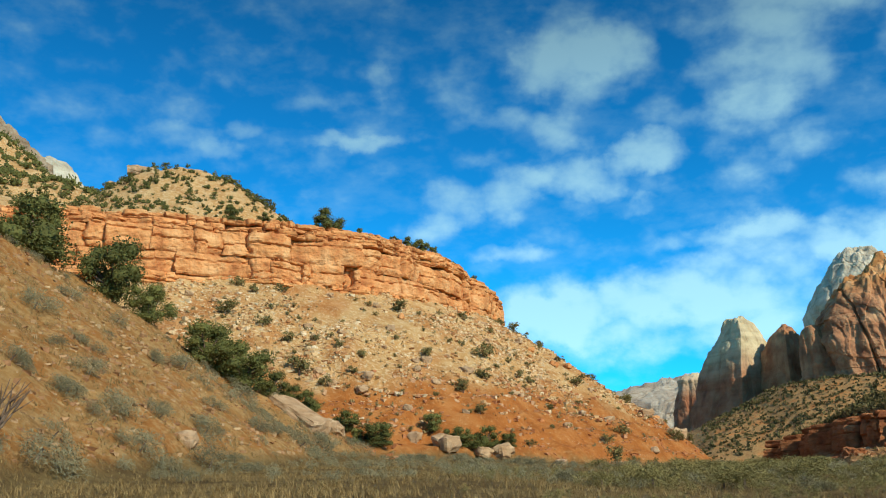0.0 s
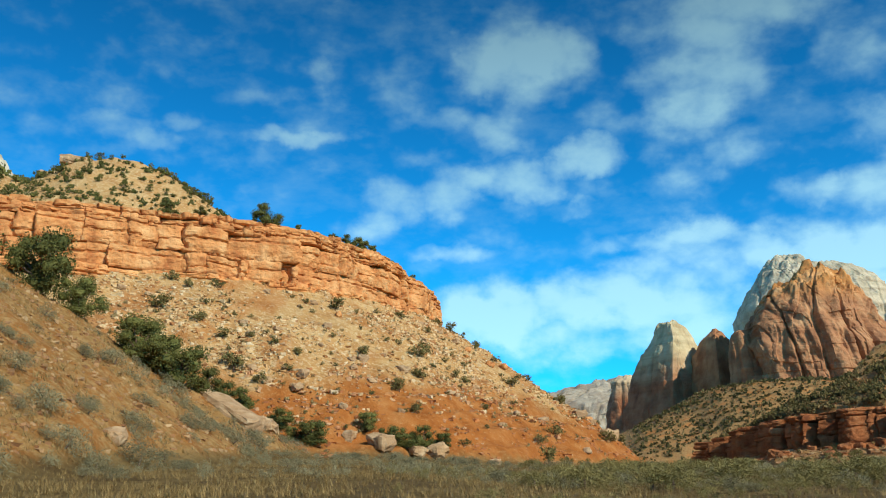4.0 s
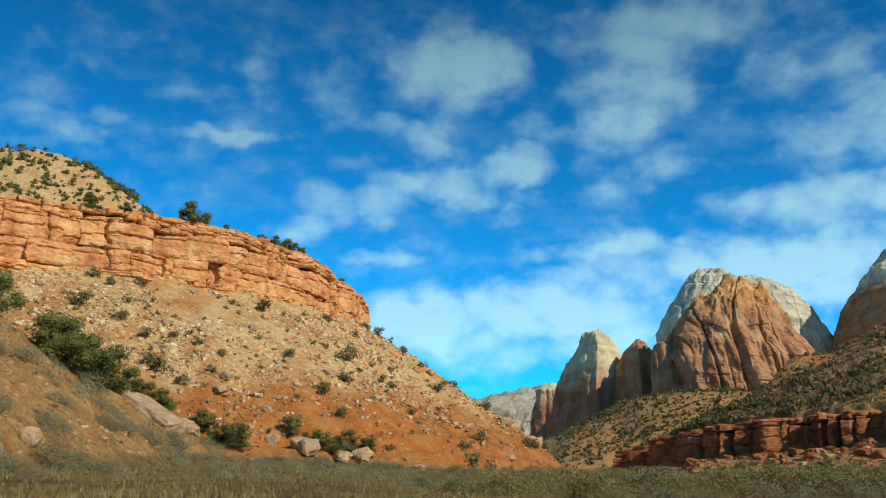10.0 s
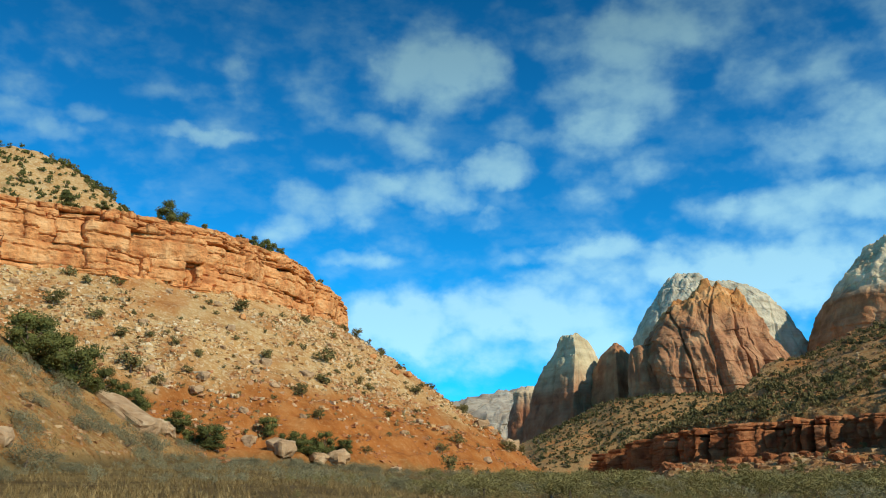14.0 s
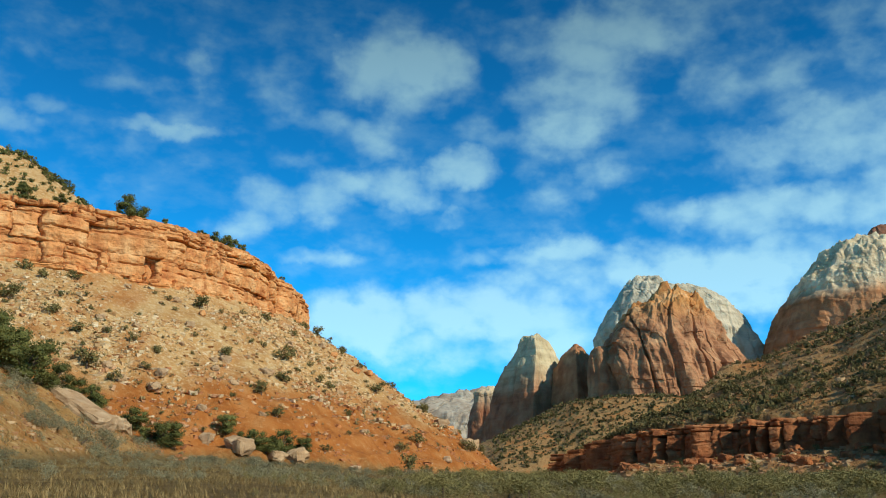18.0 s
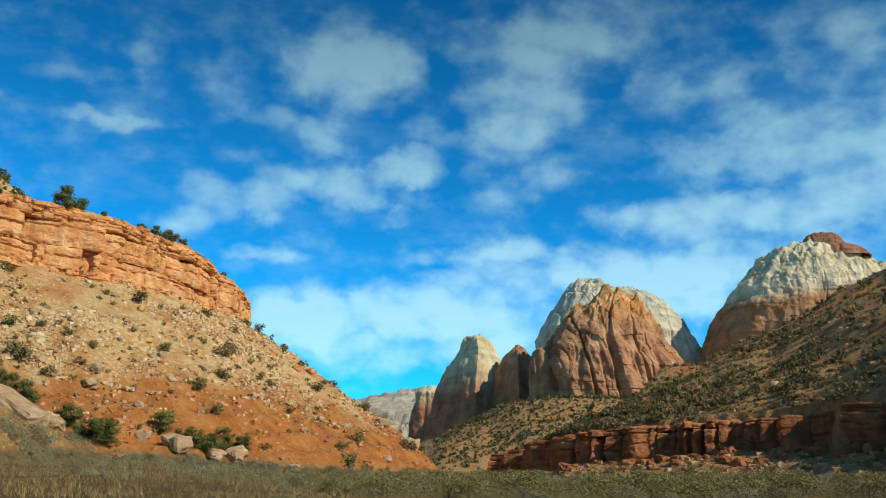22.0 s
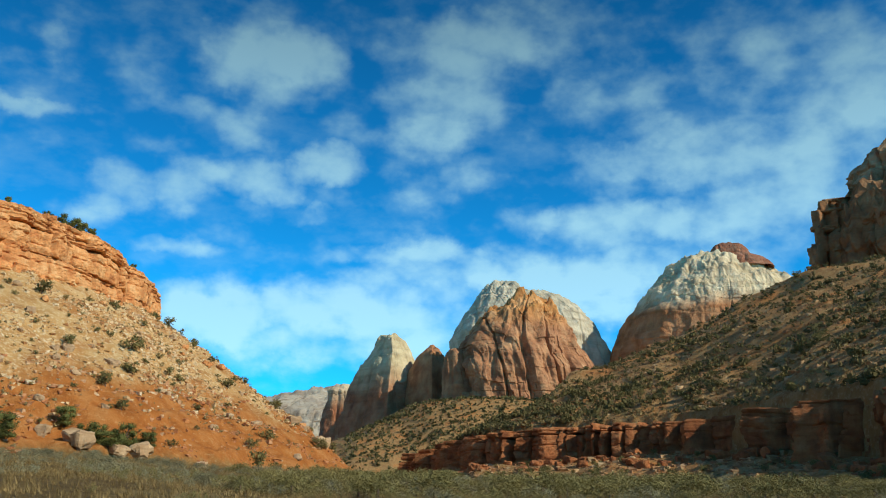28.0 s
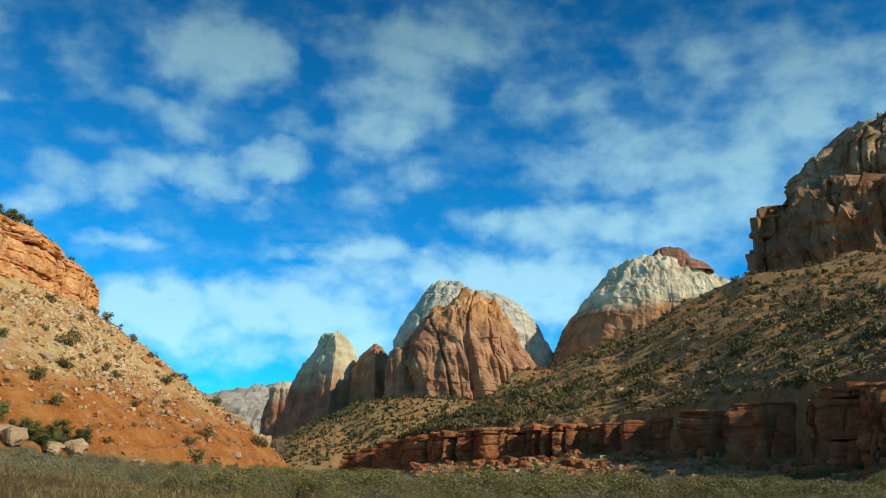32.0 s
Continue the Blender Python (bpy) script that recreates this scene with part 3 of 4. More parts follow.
LEDGE_LINE = [ledge_point(a) for a in range(7, 62, 2)]
bedded_cliff("valley_ledge", "dark red jointed sandstone ledge along the slope foot", LEDGE_LINE, lambda x, y: float(np.interp(math.degrees(math.atan2(x, y)), HEADS, LEDGE_Z)) - 15.6,
             [(2.5, 9.2, 2.9), (9.0, 14.2, 2.5), (14.0, 15.6, 1.9)],
             LEDGE, 8, (0.8, 2.1), 0.8, 3.2, 9.0, 1.3, -0.6, 0.2, 6.0, 5.0, deep=lambda x, y: 0.25 + 0.75 * smooth(19, 27, np.degrees(np.arctan2(x, y))))


# ---- far towers and domes ----
def butte(name, label, az, dist, levels, depth, mat, seed, flute=10.0, flutes=14, box=0.6, nt=340, nv=150, edge=0.0, ribs=0.42, blocky=0.3, cracks=0.6, alcoves=None, turned=0.0, root=None):
    """A rock tower, or a part of one, at a heading and distance; levels = (height angle, left and right heading) from the valley."""
    e, l, r = (np.array(c, float) for c in zip(*levels))
    cd, sd = math.cos(radians(turned)), math.sin(radians(turned))
    ul, ur = (dist * np.tan(np.radians(v - az)) / (cd - sd * np.tan(np.radians(v - az))) for v in (l, r))
    hz = EYE.z + (dist - edge + (ul * sd if edge else 0)) * np.tan(np.radians(e))
    z = np.linspace(hz[0], hz[-1], nv)
    L, R_ = np.interp(z, hz, ul), np.interp(z, hz, ur)
    front = int(nt * 0.78)
    th = np.concatenate([np.linspace(np.pi, 2 * np.pi, front, endpoint=False), np.linspace(0, np.pi, nt - front, endpoint=False)])
    Z, T = np.meshgrid(z, th, indexing="ij")
    c, a = ((L + R_) / 2)[:, None], ((R_ - L) / 2)[:, None]
    a0 = (ur[0] - ul[0]) / 2
    b = depth * (a / a0) ** 0.7
    cs, sn = np.cos(T), np.sin(T)
    U = a * np.sign(cs) * np.abs(cs) ** box
    W = b * np.sign(sn) * np.abs(sn) ** box
    nx, ny = cs / np.maximum(np.abs(a), 1), sn / np.maximum(b, 1)
    nn = np.hypot(nx, ny)
    nx, ny = nx / nn, ny / nn
    width = np.clip(a / a0, 0.08, 1)
    m = dist / 1900
    # upright buttresses and cracks, flat-faced blocks, ledges along the beds
    rib = 1 - 2 * np.abs(vnoise(U / (430 / flutes * m), W / (900 / flutes * m), Z / (420 * m), seed))
    slot = np.clip(1 - np.abs(vnoise(U / (34 * m) + 5, W / (160 * m), Z / (330 * m), seed + 5)) * 7, 0, 1)
    seam = np.clip(1 - np.abs(vnoise(U / (15 * m) + 9, W / (70 * m), Z / (120 * m), seed + 6)) * 4, 0, 1)
    beds = Z / (24 * m) + 0.5 * vnoise(U / (90 * m), W / (90 * m), 0.4, seed + 9)
    step = lattice(np.floor(beds).astype(np.int64), 7, 3, seed + 8) * 0.5 - 0.5 * (beds - np.floor(beds)) ** 5
    rough = fbm(U / (dist * 0.014), W / (dist * 0.014), Z / (dist * 0.014), 4, seed + 3)
    level = np.floor(Z / (dist * 0.016) + 0.6 * vnoise(U / (60 * m), W / (60 * m), 0.2, seed + 20))
    column = np.floor((U + 0.7 * W) / (19 * m) + lattice(level.astype(np.int64), 3, 5, seed) * 0.8 + 0.25 * vnoise(U / (20 * m), Z / (dist * 0.01), 0, seed + 21))
    cells = lattice(column.astype(np.int64), level.astype(np.int64), 1, seed + 22)
    column2 = np.floor((U - 0.6 * W) / (46 * m) + 0.3 * vnoise(U / (40 * m), Z / (dist * 0.03), 0, seed + 23))
    cells = 0.5 * cells + 0.6 * lattice(column2.astype(np.int64), np.floor(Z / (dist * 0.05)).astype(np.int64), 2, seed + 24)
    push = flute * np.sqrt(width) * (-0.2 + ribs * rib - cracks * slot - 0.4 * cracks * seam + 0.11 * step * smooth(-0.3, 0.5, vnoise(U / (70 * m), W / (70 * m), Z / (45 * m), seed + 12)) + 0.42 * rough + blocky * cells)
    if alcoves:
        tall = (Z - hz[0]) / (alcoves[1] - hz[0])
        hole = smooth(0.08, 0.32, vnoise(U / (alcoves[2] * 2.2), W / (alcoves[2] * 2.2), Z / (alcoves[2] * 14), seed + 31))
        push = push - alcoves[0] * hole * smooth(0.12, 0.3, tall + 0.25 * vnoise(U / alcoves[2], 0.5, 0, seed + 32)) * smooth(1.02, 0.86, tall)
    U, W = c + U + nx * push, W + ny * push
    Z = Z + flute * 0.7 * fbm(U / (dist * 0.008), W / (dist * 0.008), 0, 3, seed + 7) * smooth(0.55, 1.0, (Z - hz[0]) / (hz[-1] - hz[0]))
    ca, sa = math.cos(radians(az)), math.sin(radians(az))
    cf, sf = math.cos(radians(az - turned)), math.sin(radians(az - turned))
    X, Y = dist * sa + U * cf + W * sf, dist * ca - U * sf + W * cf
    verts = np.c_[X.ravel(), Y.ravel(), Z.ravel()]
    i, j = np.meshgrid(np.arange(nv - 1), np.arange(nt), indexing="ij")
    j2 = (j + 1) % nt
    q = np.stack([i * nt + j, i * nt + j2, (i + 1) * nt + j2, (i + 1) * nt + j], -1).reshape(-1, 4)
    verts = np.vstack([verts, verts[-nt:].mean(0) + (0, 0, flute * 0.3)])
    cap = [[(nv - 1) * nt + t, (nv - 1) * nt + (t + 1) % nt, len(verts) - 1] for t in range(nt)]
    me = mesh_of(name, verts, q.tolist() + cap, mat, False)
    if root:
        return part(name, me, root, label)
    return tagged(new(name, me), label, "rock tower")


tower = tagged(new("red_tower"), "fluted red sandstone tower with a pointed summit", "rock tower")
butte("body", "", 14, 1800,
      [(3.0, 8.9, 19.6), (6.0, 9.3, 18.5), (7.1, 9.4, 18.1), (8.8, 10.1, 16.9), (9.9, 10.95, 16.35), (10.6, 11.5, 16.0), (11.05, 12.1, 15.75), (11.45, 13.0, 15.4), (11.8, 13.45, 14.8)],
      150, RED_TOWER, 3, 15, 9, 0.9, nt=400, nv=180, ribs=0.5, blocky=0.34, cracks=0.9, turned=20, root=tower)
butte("summit", "", 13.7, 1790, [(11.0, 12.6, 14.9), (11.7, 13.05, 14.4), (12.1, 13.35, 14.1), (12.42, 13.5, 13.95)], 32, RED_TOWER, 5, 5, 9, nt=160, nv=60, cracks=0.3, root=tower)
butte("shoulder", "", 9.6, 1740, [(3.0, 8.4, 11.6), (6.0, 8.75, 11.1), (7.4, 8.85, 10.6), (8.2, 9.0, 10.3), (8.55, 9.25, 9.9)], 40, RED_TOWER, 6, 7, 9, 1.2, ribs=0.4, nt=200, nv=90, root=tower)
butte("white_dome", "pale white sandstone dome behind the red tower", 14, 2150,
      [(4.0, 9.3, 20.6), (8.15, 9.5, 18.85), (9.2, 9.5, 18.3), (10.05, 9.95, 17.8), (10.7, 10.35, 17.4), (11.3, 10.8, 16.6), (12.0, 11.3, 14.6), (12.4, 11.65, 13.0), (12.65, 12.0, 12.4)],
      170, WHITE_DOME, 8, 13, 8, turned=15, ribs=0.3, blocky=0.2, cracks=0.4)
butte("cream_pillar", "rounded pillar of cream sandstone over red rock", 4.9, 1960,
      [(0.3, 1.5, 9.4), (2.5, 2.0, 8.9), (4.2, 2.4, 8.4), (6.2, 3.2, 7.8), (7.35, 3.75, 7.45), (8.1, 4.25, 7.1), (8.7, 4.55, 6.75), (9.1, 4.7, 6.5), (9.25, 4.9, 6.2)],
      150, PILLAR, 14, 9, 9, 1.7, nt=340, nv=160, ribs=0.5, blocky=0.22, cracks=0.7)
butte("shaded_spire", "narrow dark red spire between two towers", 8.2, 1900,
      [(2.0, 6.0, 10.6), (5.5, 6.4, 10.0), (7.4, 6.85, 9.5), (8.25, 7.3, 9.0), (8.6, 7.75, 8.6), (8.75, 8.0, 8.3)],
      90, RED_TOWER, 21, 7, 9, 1.7, nt=260, nv=110)
mesa = tagged(new("cream_mesa"), "broad cream sandstone mesa with a red cap", "mesa")
butte("body", "", 25.5, 2120,
      [(4.0, 18.2, 34.5), (8.25, 19.25, 32.4), (10.5, 20.1, 31.6), (11.0, 20.65, 31.3), (11.9, 21.1, 30.9), (12.7, 22.0, 29.9), (13.2, 22.4, 28.9), (13.6, 22.8, 28.3), (13.95, 23.6, 27.9), (14.1, 24.8, 27.6)],
      240, MESA_ROCK, 30, 14, 8, 0.85, nt=380, nv=150, ribs=0.14, blocky=0.26, cracks=0.2, edge=45, turned=12, root=mesa)
butte("cap", "weathered red sandstone cap", 26.9, 2075, [(13.1, 24.6, 29.2), (13.65, 25.2, 28.7), (13.9, 25.35, 27.9), (14.25, 25.5, 27.75), (14.5, 25.7, 27.45), (14.66, 25.95, 27.1)], 60, CAP_ROCK, 33, 5, 9, nt=200, nv=60, ribs=0.3, root=mesa)
butte("ridge_buttress", "red-footed buttress standing before the pale ridge", 2.8, 2300,
      [(0.3, 0.9, 5.5), (3.5, 1.35, 5.0), (4.8, 1.55, 4.6), (5.8, 1.75, 4.2), (6.05, 2.3, 3.9), (6.2, 2.6, 3.4)],
      90, PILLAR, 17, 9, 9, nt=220, nv=100, ribs=0.4, cracks=0.5)
butte("pale_ridge", "distant pale sandstone ridge closing the valley", 0, 3400,
      [(0.2, -9.0, 5.5), (4.4, -5.5, 4.4), (5.2, -2.2, 4.0), (5.8, 0.4, 3.7), (6.25, 2.7, 3.3)],
      260, RIDGE_ROCK, 40, 20, 18, nt=300, nv=90, ribs=0.3)
butte("high_grey_cliff", "high grey-brown sandstone mountain far behind the mesa", -47, 1800,
      [(1.0, -62.0, -34.0), (16.0, -58.0, -35.6), (18.5, -56.0, -36.6), (19.4, -54.0, -37.4), (20.9, -53.0, -39.4), (23.0, -51.0, -42.0)],
      200, GREY_CLIFF, 50, 14, 14, nt=240, nv=110, edge=60)
butte("white_cliff_end", "bright white sandstone buttress far behind the mesa", -37, 2200,
      [(0.0, -41.0, -32.5), (16.0, -39.0, -34.0), (17.2, -38.5, -34.5), (18.5, -38.0, -35.4), (18.8, -37.6, -36.2)],
      100, WHITE_DOME, 55, 12, 9, nt=200, nv=90)
cliff = tagged(new("brown_cliff"), "tall brown sandstone cliff with deep dark alcoves", "cliff")
butte("lower_tier", "", 40, 566,
      [(4.0, 31.4, 57.0), (12.4, 31.9, 55.0), (13.7, 32.1, 54.6), (14.4, 32.4, 54.2), (15.7, 32.7, 54.0), (16.6, 33.0, 53.6), (17.2, 33.8, 53.2), (17.5, 34.3, 53.0)],
      75, BROWN_CLIFF, 60, 7, 11, 0.45, nt=440, nv=150, edge=36, ribs=0.7, blocky=0.55, cracks=0.8, turned=10, root=cliff)
bedded_cliff("front_wall", "", [(314, 516), (288, 473), (265, 434), (300, 423), (350, 409), (420, 390), (470, 384)], lambda x, y: 0.28 * (math.hypot(x, y) - 508),
             [(92, 116, 0.5), (115, 129, -2.0), (128, 141, -4.0), (140, 151, -6.0), (150.5, 156, -9.0)],
             BROWN_CLIFF, 61, (2.5, 7.0), 1.6, 4.0, 7.0, 2.2, -0.35, 0.7, 24.0, 9.0, bite=10.0, root=cliff)
butte("upper_tier", "paler weathered upper wall", 42, 590,
      [(11.0, 33.0, 54.2), (15.5, 33.2, 54.0), (17.4, 33.6, 53.4), (18.6, 34.2, 53.0), (19.4, 34.9, 52.6), (19.75, 35.9, 52.4), (20.2, 36.2, 52.2), (20.7, 37.1, 52.0), (21.0, 38.2, 51.6), (21.9, 40.5, 51.0), (22.6, 42.0, 50.0)],
      62, PALE_CLIFF, 63, 6, 9, 0.45, nt=340, nv=110, edge=28, ribs=0.6, blocky=0.8, cracks=0.7, alcoves=(4.0, 210.0, 4.0), turned=10, root=cliff)


# ---- plants ----
def leaf_cloud(n, blobs, size, seed, slim=0.75):
    """n bent leaf sprays near the skins of several ellipsoids (x, y, z, rx, ry, rz)."""
    g = np.random.default_rng(seed)
    b = np.array(blobs, float)
    vol = b[:, 3] * b[:, 4] + b[:, 4] * b[:, 5]
    pick = g.choice(len(b), n, p=vol / vol.sum())
    d = g.normal(size=(n, 3))
    d /= np.linalg.norm(d, axis=1, keepdims=True)
    c = b[pick, :3] + d * b[pick, 3:] * (g.uniform(0.25, 1.0, (n, 1)) ** 0.45) * g.uniform(0.85, 1.12, (n, 1))
    u = g.normal(size=(n, 3)) + d * 0.5 + np.array([0, 0, 0.5])
    u /= np.linalg.norm(u, axis=1, keepdims=True)
    w = np.cross(u, g.normal(size=(n, 3)))
    w /= np.linalg.norm(w, axis=1, keepdims=True)
    s = size * g.uniform(0.55, 1.35, (n, 1))
    k = np.cross(u, w) * s * 0.35
    v = np.stack([c - u * s, c + w * s * slim + k, c + u * s, c - w * s * slim + k], 1).reshape(-1, 3)
    f = np.arange(4 * n).reshape(n, 4)
    return v, f


def lumps(blobs, seed, fill=0.78, n=2):
    """Uneven lumps that fill the inside of a crown, so that it is dense behind its leaves."""
    base, quads = cube_grid(n)
    base = base / np.linalg.norm(base, axis=1, keepdims=True)
    V, F = [], []
    for k, b in enumerate(blobs):
        r = fill * (1 + 0.3 * fbm(base[:, 0] * 1.7 + k * 5.3, base[:, 1] * 1.7, base[:, 2] * 1.7 + seed, 2, seed))[:, None]
        V.append(np.array(b[:3]) + base * r * np.array(b[3:]))
        F.append(quads + k * len(base))
    return np.vstack(V), np.vstack(F)


def joined(a, b):
    return np.vstack([a[0], b[0]]), np.vstack([a[1], b[1] + len(a[0])])


def tubes(lines, sides=6):
    """Tapered round limbs from (start, end, start radius, end radius)."""
    verts, faces = [], []
    for p, q, r0, r1 in lines:
        p, q = Vector(p), Vector(q)
        z = (q - p).normalized()
        x = z.orthogonal().normalized()
        y = z.cross(x)
        o = len(verts)
        for c, r in ((p, r0), (q, r1)):
            for i in range(sides):
                a = 2 * math.pi * i / sides
                verts.append(c + (x * math.cos(a) + y * math.sin(a)) * r)
        for i in range(sides):
            j = (i + 1) % sides
            faces.append((o + i, o + j, o + sides + j, o + sides + i))
        faces.append(tuple(o + sides + i for i in range(sides)))
    return np.array([tuple(v) for v in verts]), faces


def juniper(seed, leaves=5000, size=0.018):
    """A juniper one metre tall: short twisted trunk, limbs, lumpy crown."""
    g = random.Random(seed)
    root = new("juniper")
    lines = [((0, 0, -0.08), (0.03, 0.01, 0.2), 0.05, 0.04)]
    blobs = []
    for i in range(g.randint(12, 15)):
        a, h = g.uniform(0, 6.28), g.uniform(0.06, 0.84)
        reach = (0.46 - 0.36 * abs(h - 0.26)) * g.uniform(0.6, 1.1)
        p = (math.cos(a) * reach, math.sin(a) * reach, h)
        lines.append(((0.03, 0.01, min(0.18, h * 0.6)), p, 0.028, 0.008))
        s = g.uniform(0.13, 0.24)
        blobs.append((*p, s * g.uniform(0.8, 1.2), s * g.uniform(0.8, 1.2), s * g.uniform(0.7, 1.05)))
    blobs.append((0, 0, 0.34, 0.30, 0.30, 0.36))
    blobs.append((0.05, -0.04, 0.14, 0.40, 0.40, 0.17))
    blobs.append((0.02, 0.03, 0.78, 0.15, 0.15, 0.2))
    v, f = tubes(lines[:1], 8)
    trunk = part("trunk", mesh_of("trunk", v, f, BARK, True), root, "grey twisted trunk")
    for line in lines[1:]:
        v, f = tubes([line], 6)
        part("limb", mesh_of("limb", v, f, BARK, True), trunk)
    v, f = joined(lumps(blobs, seed, 0.5, 3 if leaves > 2000 else 1), leaf_cloud(leaves, blobs, size, seed))
    part("crown", mesh_of("crown", v, f, JUNIPER), root)
    return root


def shrub(name, seed, mat, leaves, size, spread=0.62, slim=0.7, stems=7, mound=False):
    """A shrub one metre tall, wider than high, with bare stems at its foot, or a soft mound that hugs the ground."""
    g = random.Random(seed)
    root = new(name)
    lines, blobs = [], []
    for i in range(stems):
        a, h = g.uniform(0, 6.28), g.uniform(0.3, 0.78)
        reach = spread * g.uniform(0.2, 0.9)
        if mound:
            h = 0.14 + 0.5 * (1 - (reach / spread) ** 2) * g.uniform(0.75, 1.2)
        p = (math.cos(a) * reach, math.sin(a) * reach, h)
        lines.append(((g.uniform(-0.05, 0.05), g.uniform(-0.05, 0.05), -0.1), p, 0.022, 0.008))
        s = g.uniform(0.2, 0.34)
        blobs.append((*p, s, s, s * g.uniform(0.65, 0.95)))
    blobs.append((0, 0, 0.38, spread * 0.6, spread * 0.6, 0.34))
    v, f = tubes([((0, 0, -0.12), (0.02, 0.01, 0.4), 0.045, 0.02)], 6)
    part("stem", mesh_of("stem", v, f, BARK, True), root)
    v, f = leaf_cloud(leaves, blobs, size, seed + 50, slim)
    if not mound:
        v, f = joined(lumps(blobs, seed, 0.45, 1), (v, f))
    part("foliage", mesh_of("foliage", v, f, mat), root)
    return root


def scatter(kinds, places, label, category, group, rng, wide=(0.85, 1.2), lean=4, hug=0.0):
    """One thing at each place (x, y, height), taken in turn from the model kinds."""
    if not len(places):
        return
    spots = np.array(places)
    zs = land(spots[:, 0], spots[:, 1])[0]
    gx = (land(spots[:, 0] + 0.8, spots[:, 1])[0] - zs) / 0.8
    gy = (land(spots[:, 0], spots[:, 1] + 0.8)[0] - zs) / 0.8
    for (x, y, h), z, sx, sy in zip(places, zs, gx, gy):
        model = kinds[rng.randrange(len(kinds))]
        w = h * rng.uniform(*wide)
        lie = Vector((0, 0, 1)).rotation_difference(Vector((-sx * hug, -sy * hug, 1))).to_matrix().to_4x4()
        m = pose(x, y, z - 0.05 * h) @ lie @ pose(0, 0, 0, rng.uniform(-lean, lean), rng.uniform(-lean, lean), rng.uniform(0, 360)) @ Matrix.Diagonal((w, w, h, 1))
        ob = model if model not in used else copy_thing(model, Matrix())
        used.add(model)
        ob.matrix_basis = m
        tagged(ob, label, category, group)


used = set()
rng = random.Random(11)
JUNIPER_KINDS = [juniper(s) for s in (1, 2, 3, 4)]
SMALL_KINDS = [juniper(s, 460, 0.042) for s in (5, 6, 7)]
SHRUB_KINDS = [shrub("shrub", s, SHRUB, 420, 0.048) for s in (21, 22, 23, 24, 25)]
SAGE_KINDS = [shrub("sagebrush", s, SAGE, 1150, 0.068, 0.75, 0.12, 13, True) for s in (31, 32, 33, 34)]

JUNIPERS_SPUR = [(-56.2, 75.4, 7.8), (-52.6, 82.4, 7.2), (-50.4, 85.6, 4.5), (-45.6, 89.8, 5.1), (-42.5, 92.3, 5.7), (-40.8, 96.2, 3.2), (-39.9, 99.5, 2.7),
                 (-39.0, 102.0, 2.9), (-57.8, 77.0, 4.9), (-44.0, 91.8, 4.4)]
JUNIPERS_FOOT = [(-36.5, 123.1, 3.5), (-31.0, 132.4, 2.9), (-26.7, 131.7, 3.0), (-23.7, 134.7, 3.5), (-20.6, 137.3, 2.4), (-41.8, 125.2, 3.1),
                 (-28.8, 131.0, 2.4), (-25.2, 132.6, 2.2), (-39.5, 123.0, 2.2)]
JUNIPERS_RIM = [(-60.5, 169.5, 5.4), (-76.0, 157.5, 3.2), (-50.5, 183.5, 2.6), (-48.6, 188.5, 3.0), (-47.0, 193.5, 3.4), (-45.6, 199.0, 2.6), (-42.0, 230.0, 2.7),
                (-71.0, 161.0, 2.2), (-55.5, 174.5, 1.6), (-41.0, 222.0, 1.5), (-62.5, 168.0, 1.7), (-43.5, 211.0, 1.4)]
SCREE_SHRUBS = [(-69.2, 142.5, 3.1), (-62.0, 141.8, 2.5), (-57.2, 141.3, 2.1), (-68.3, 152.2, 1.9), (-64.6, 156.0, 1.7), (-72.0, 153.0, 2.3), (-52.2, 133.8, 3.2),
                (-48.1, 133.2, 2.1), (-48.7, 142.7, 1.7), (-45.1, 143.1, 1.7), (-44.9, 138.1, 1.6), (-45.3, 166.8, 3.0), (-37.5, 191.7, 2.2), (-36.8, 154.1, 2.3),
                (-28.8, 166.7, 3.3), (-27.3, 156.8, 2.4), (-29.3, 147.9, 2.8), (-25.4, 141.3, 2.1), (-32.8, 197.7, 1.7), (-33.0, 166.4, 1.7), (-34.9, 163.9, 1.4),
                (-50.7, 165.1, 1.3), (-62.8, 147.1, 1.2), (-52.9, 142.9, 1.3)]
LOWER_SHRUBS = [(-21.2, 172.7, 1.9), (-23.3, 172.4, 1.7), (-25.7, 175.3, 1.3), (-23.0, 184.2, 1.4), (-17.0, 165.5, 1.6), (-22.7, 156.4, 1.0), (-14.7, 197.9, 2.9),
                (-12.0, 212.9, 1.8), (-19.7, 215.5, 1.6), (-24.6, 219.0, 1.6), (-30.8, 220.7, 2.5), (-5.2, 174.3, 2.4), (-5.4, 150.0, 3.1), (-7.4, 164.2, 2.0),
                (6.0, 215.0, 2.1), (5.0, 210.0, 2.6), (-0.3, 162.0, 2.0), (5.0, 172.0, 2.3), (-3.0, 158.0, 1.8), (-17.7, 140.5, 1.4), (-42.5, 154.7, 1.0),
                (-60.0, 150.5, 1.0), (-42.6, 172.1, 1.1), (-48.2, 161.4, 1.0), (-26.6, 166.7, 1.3)]
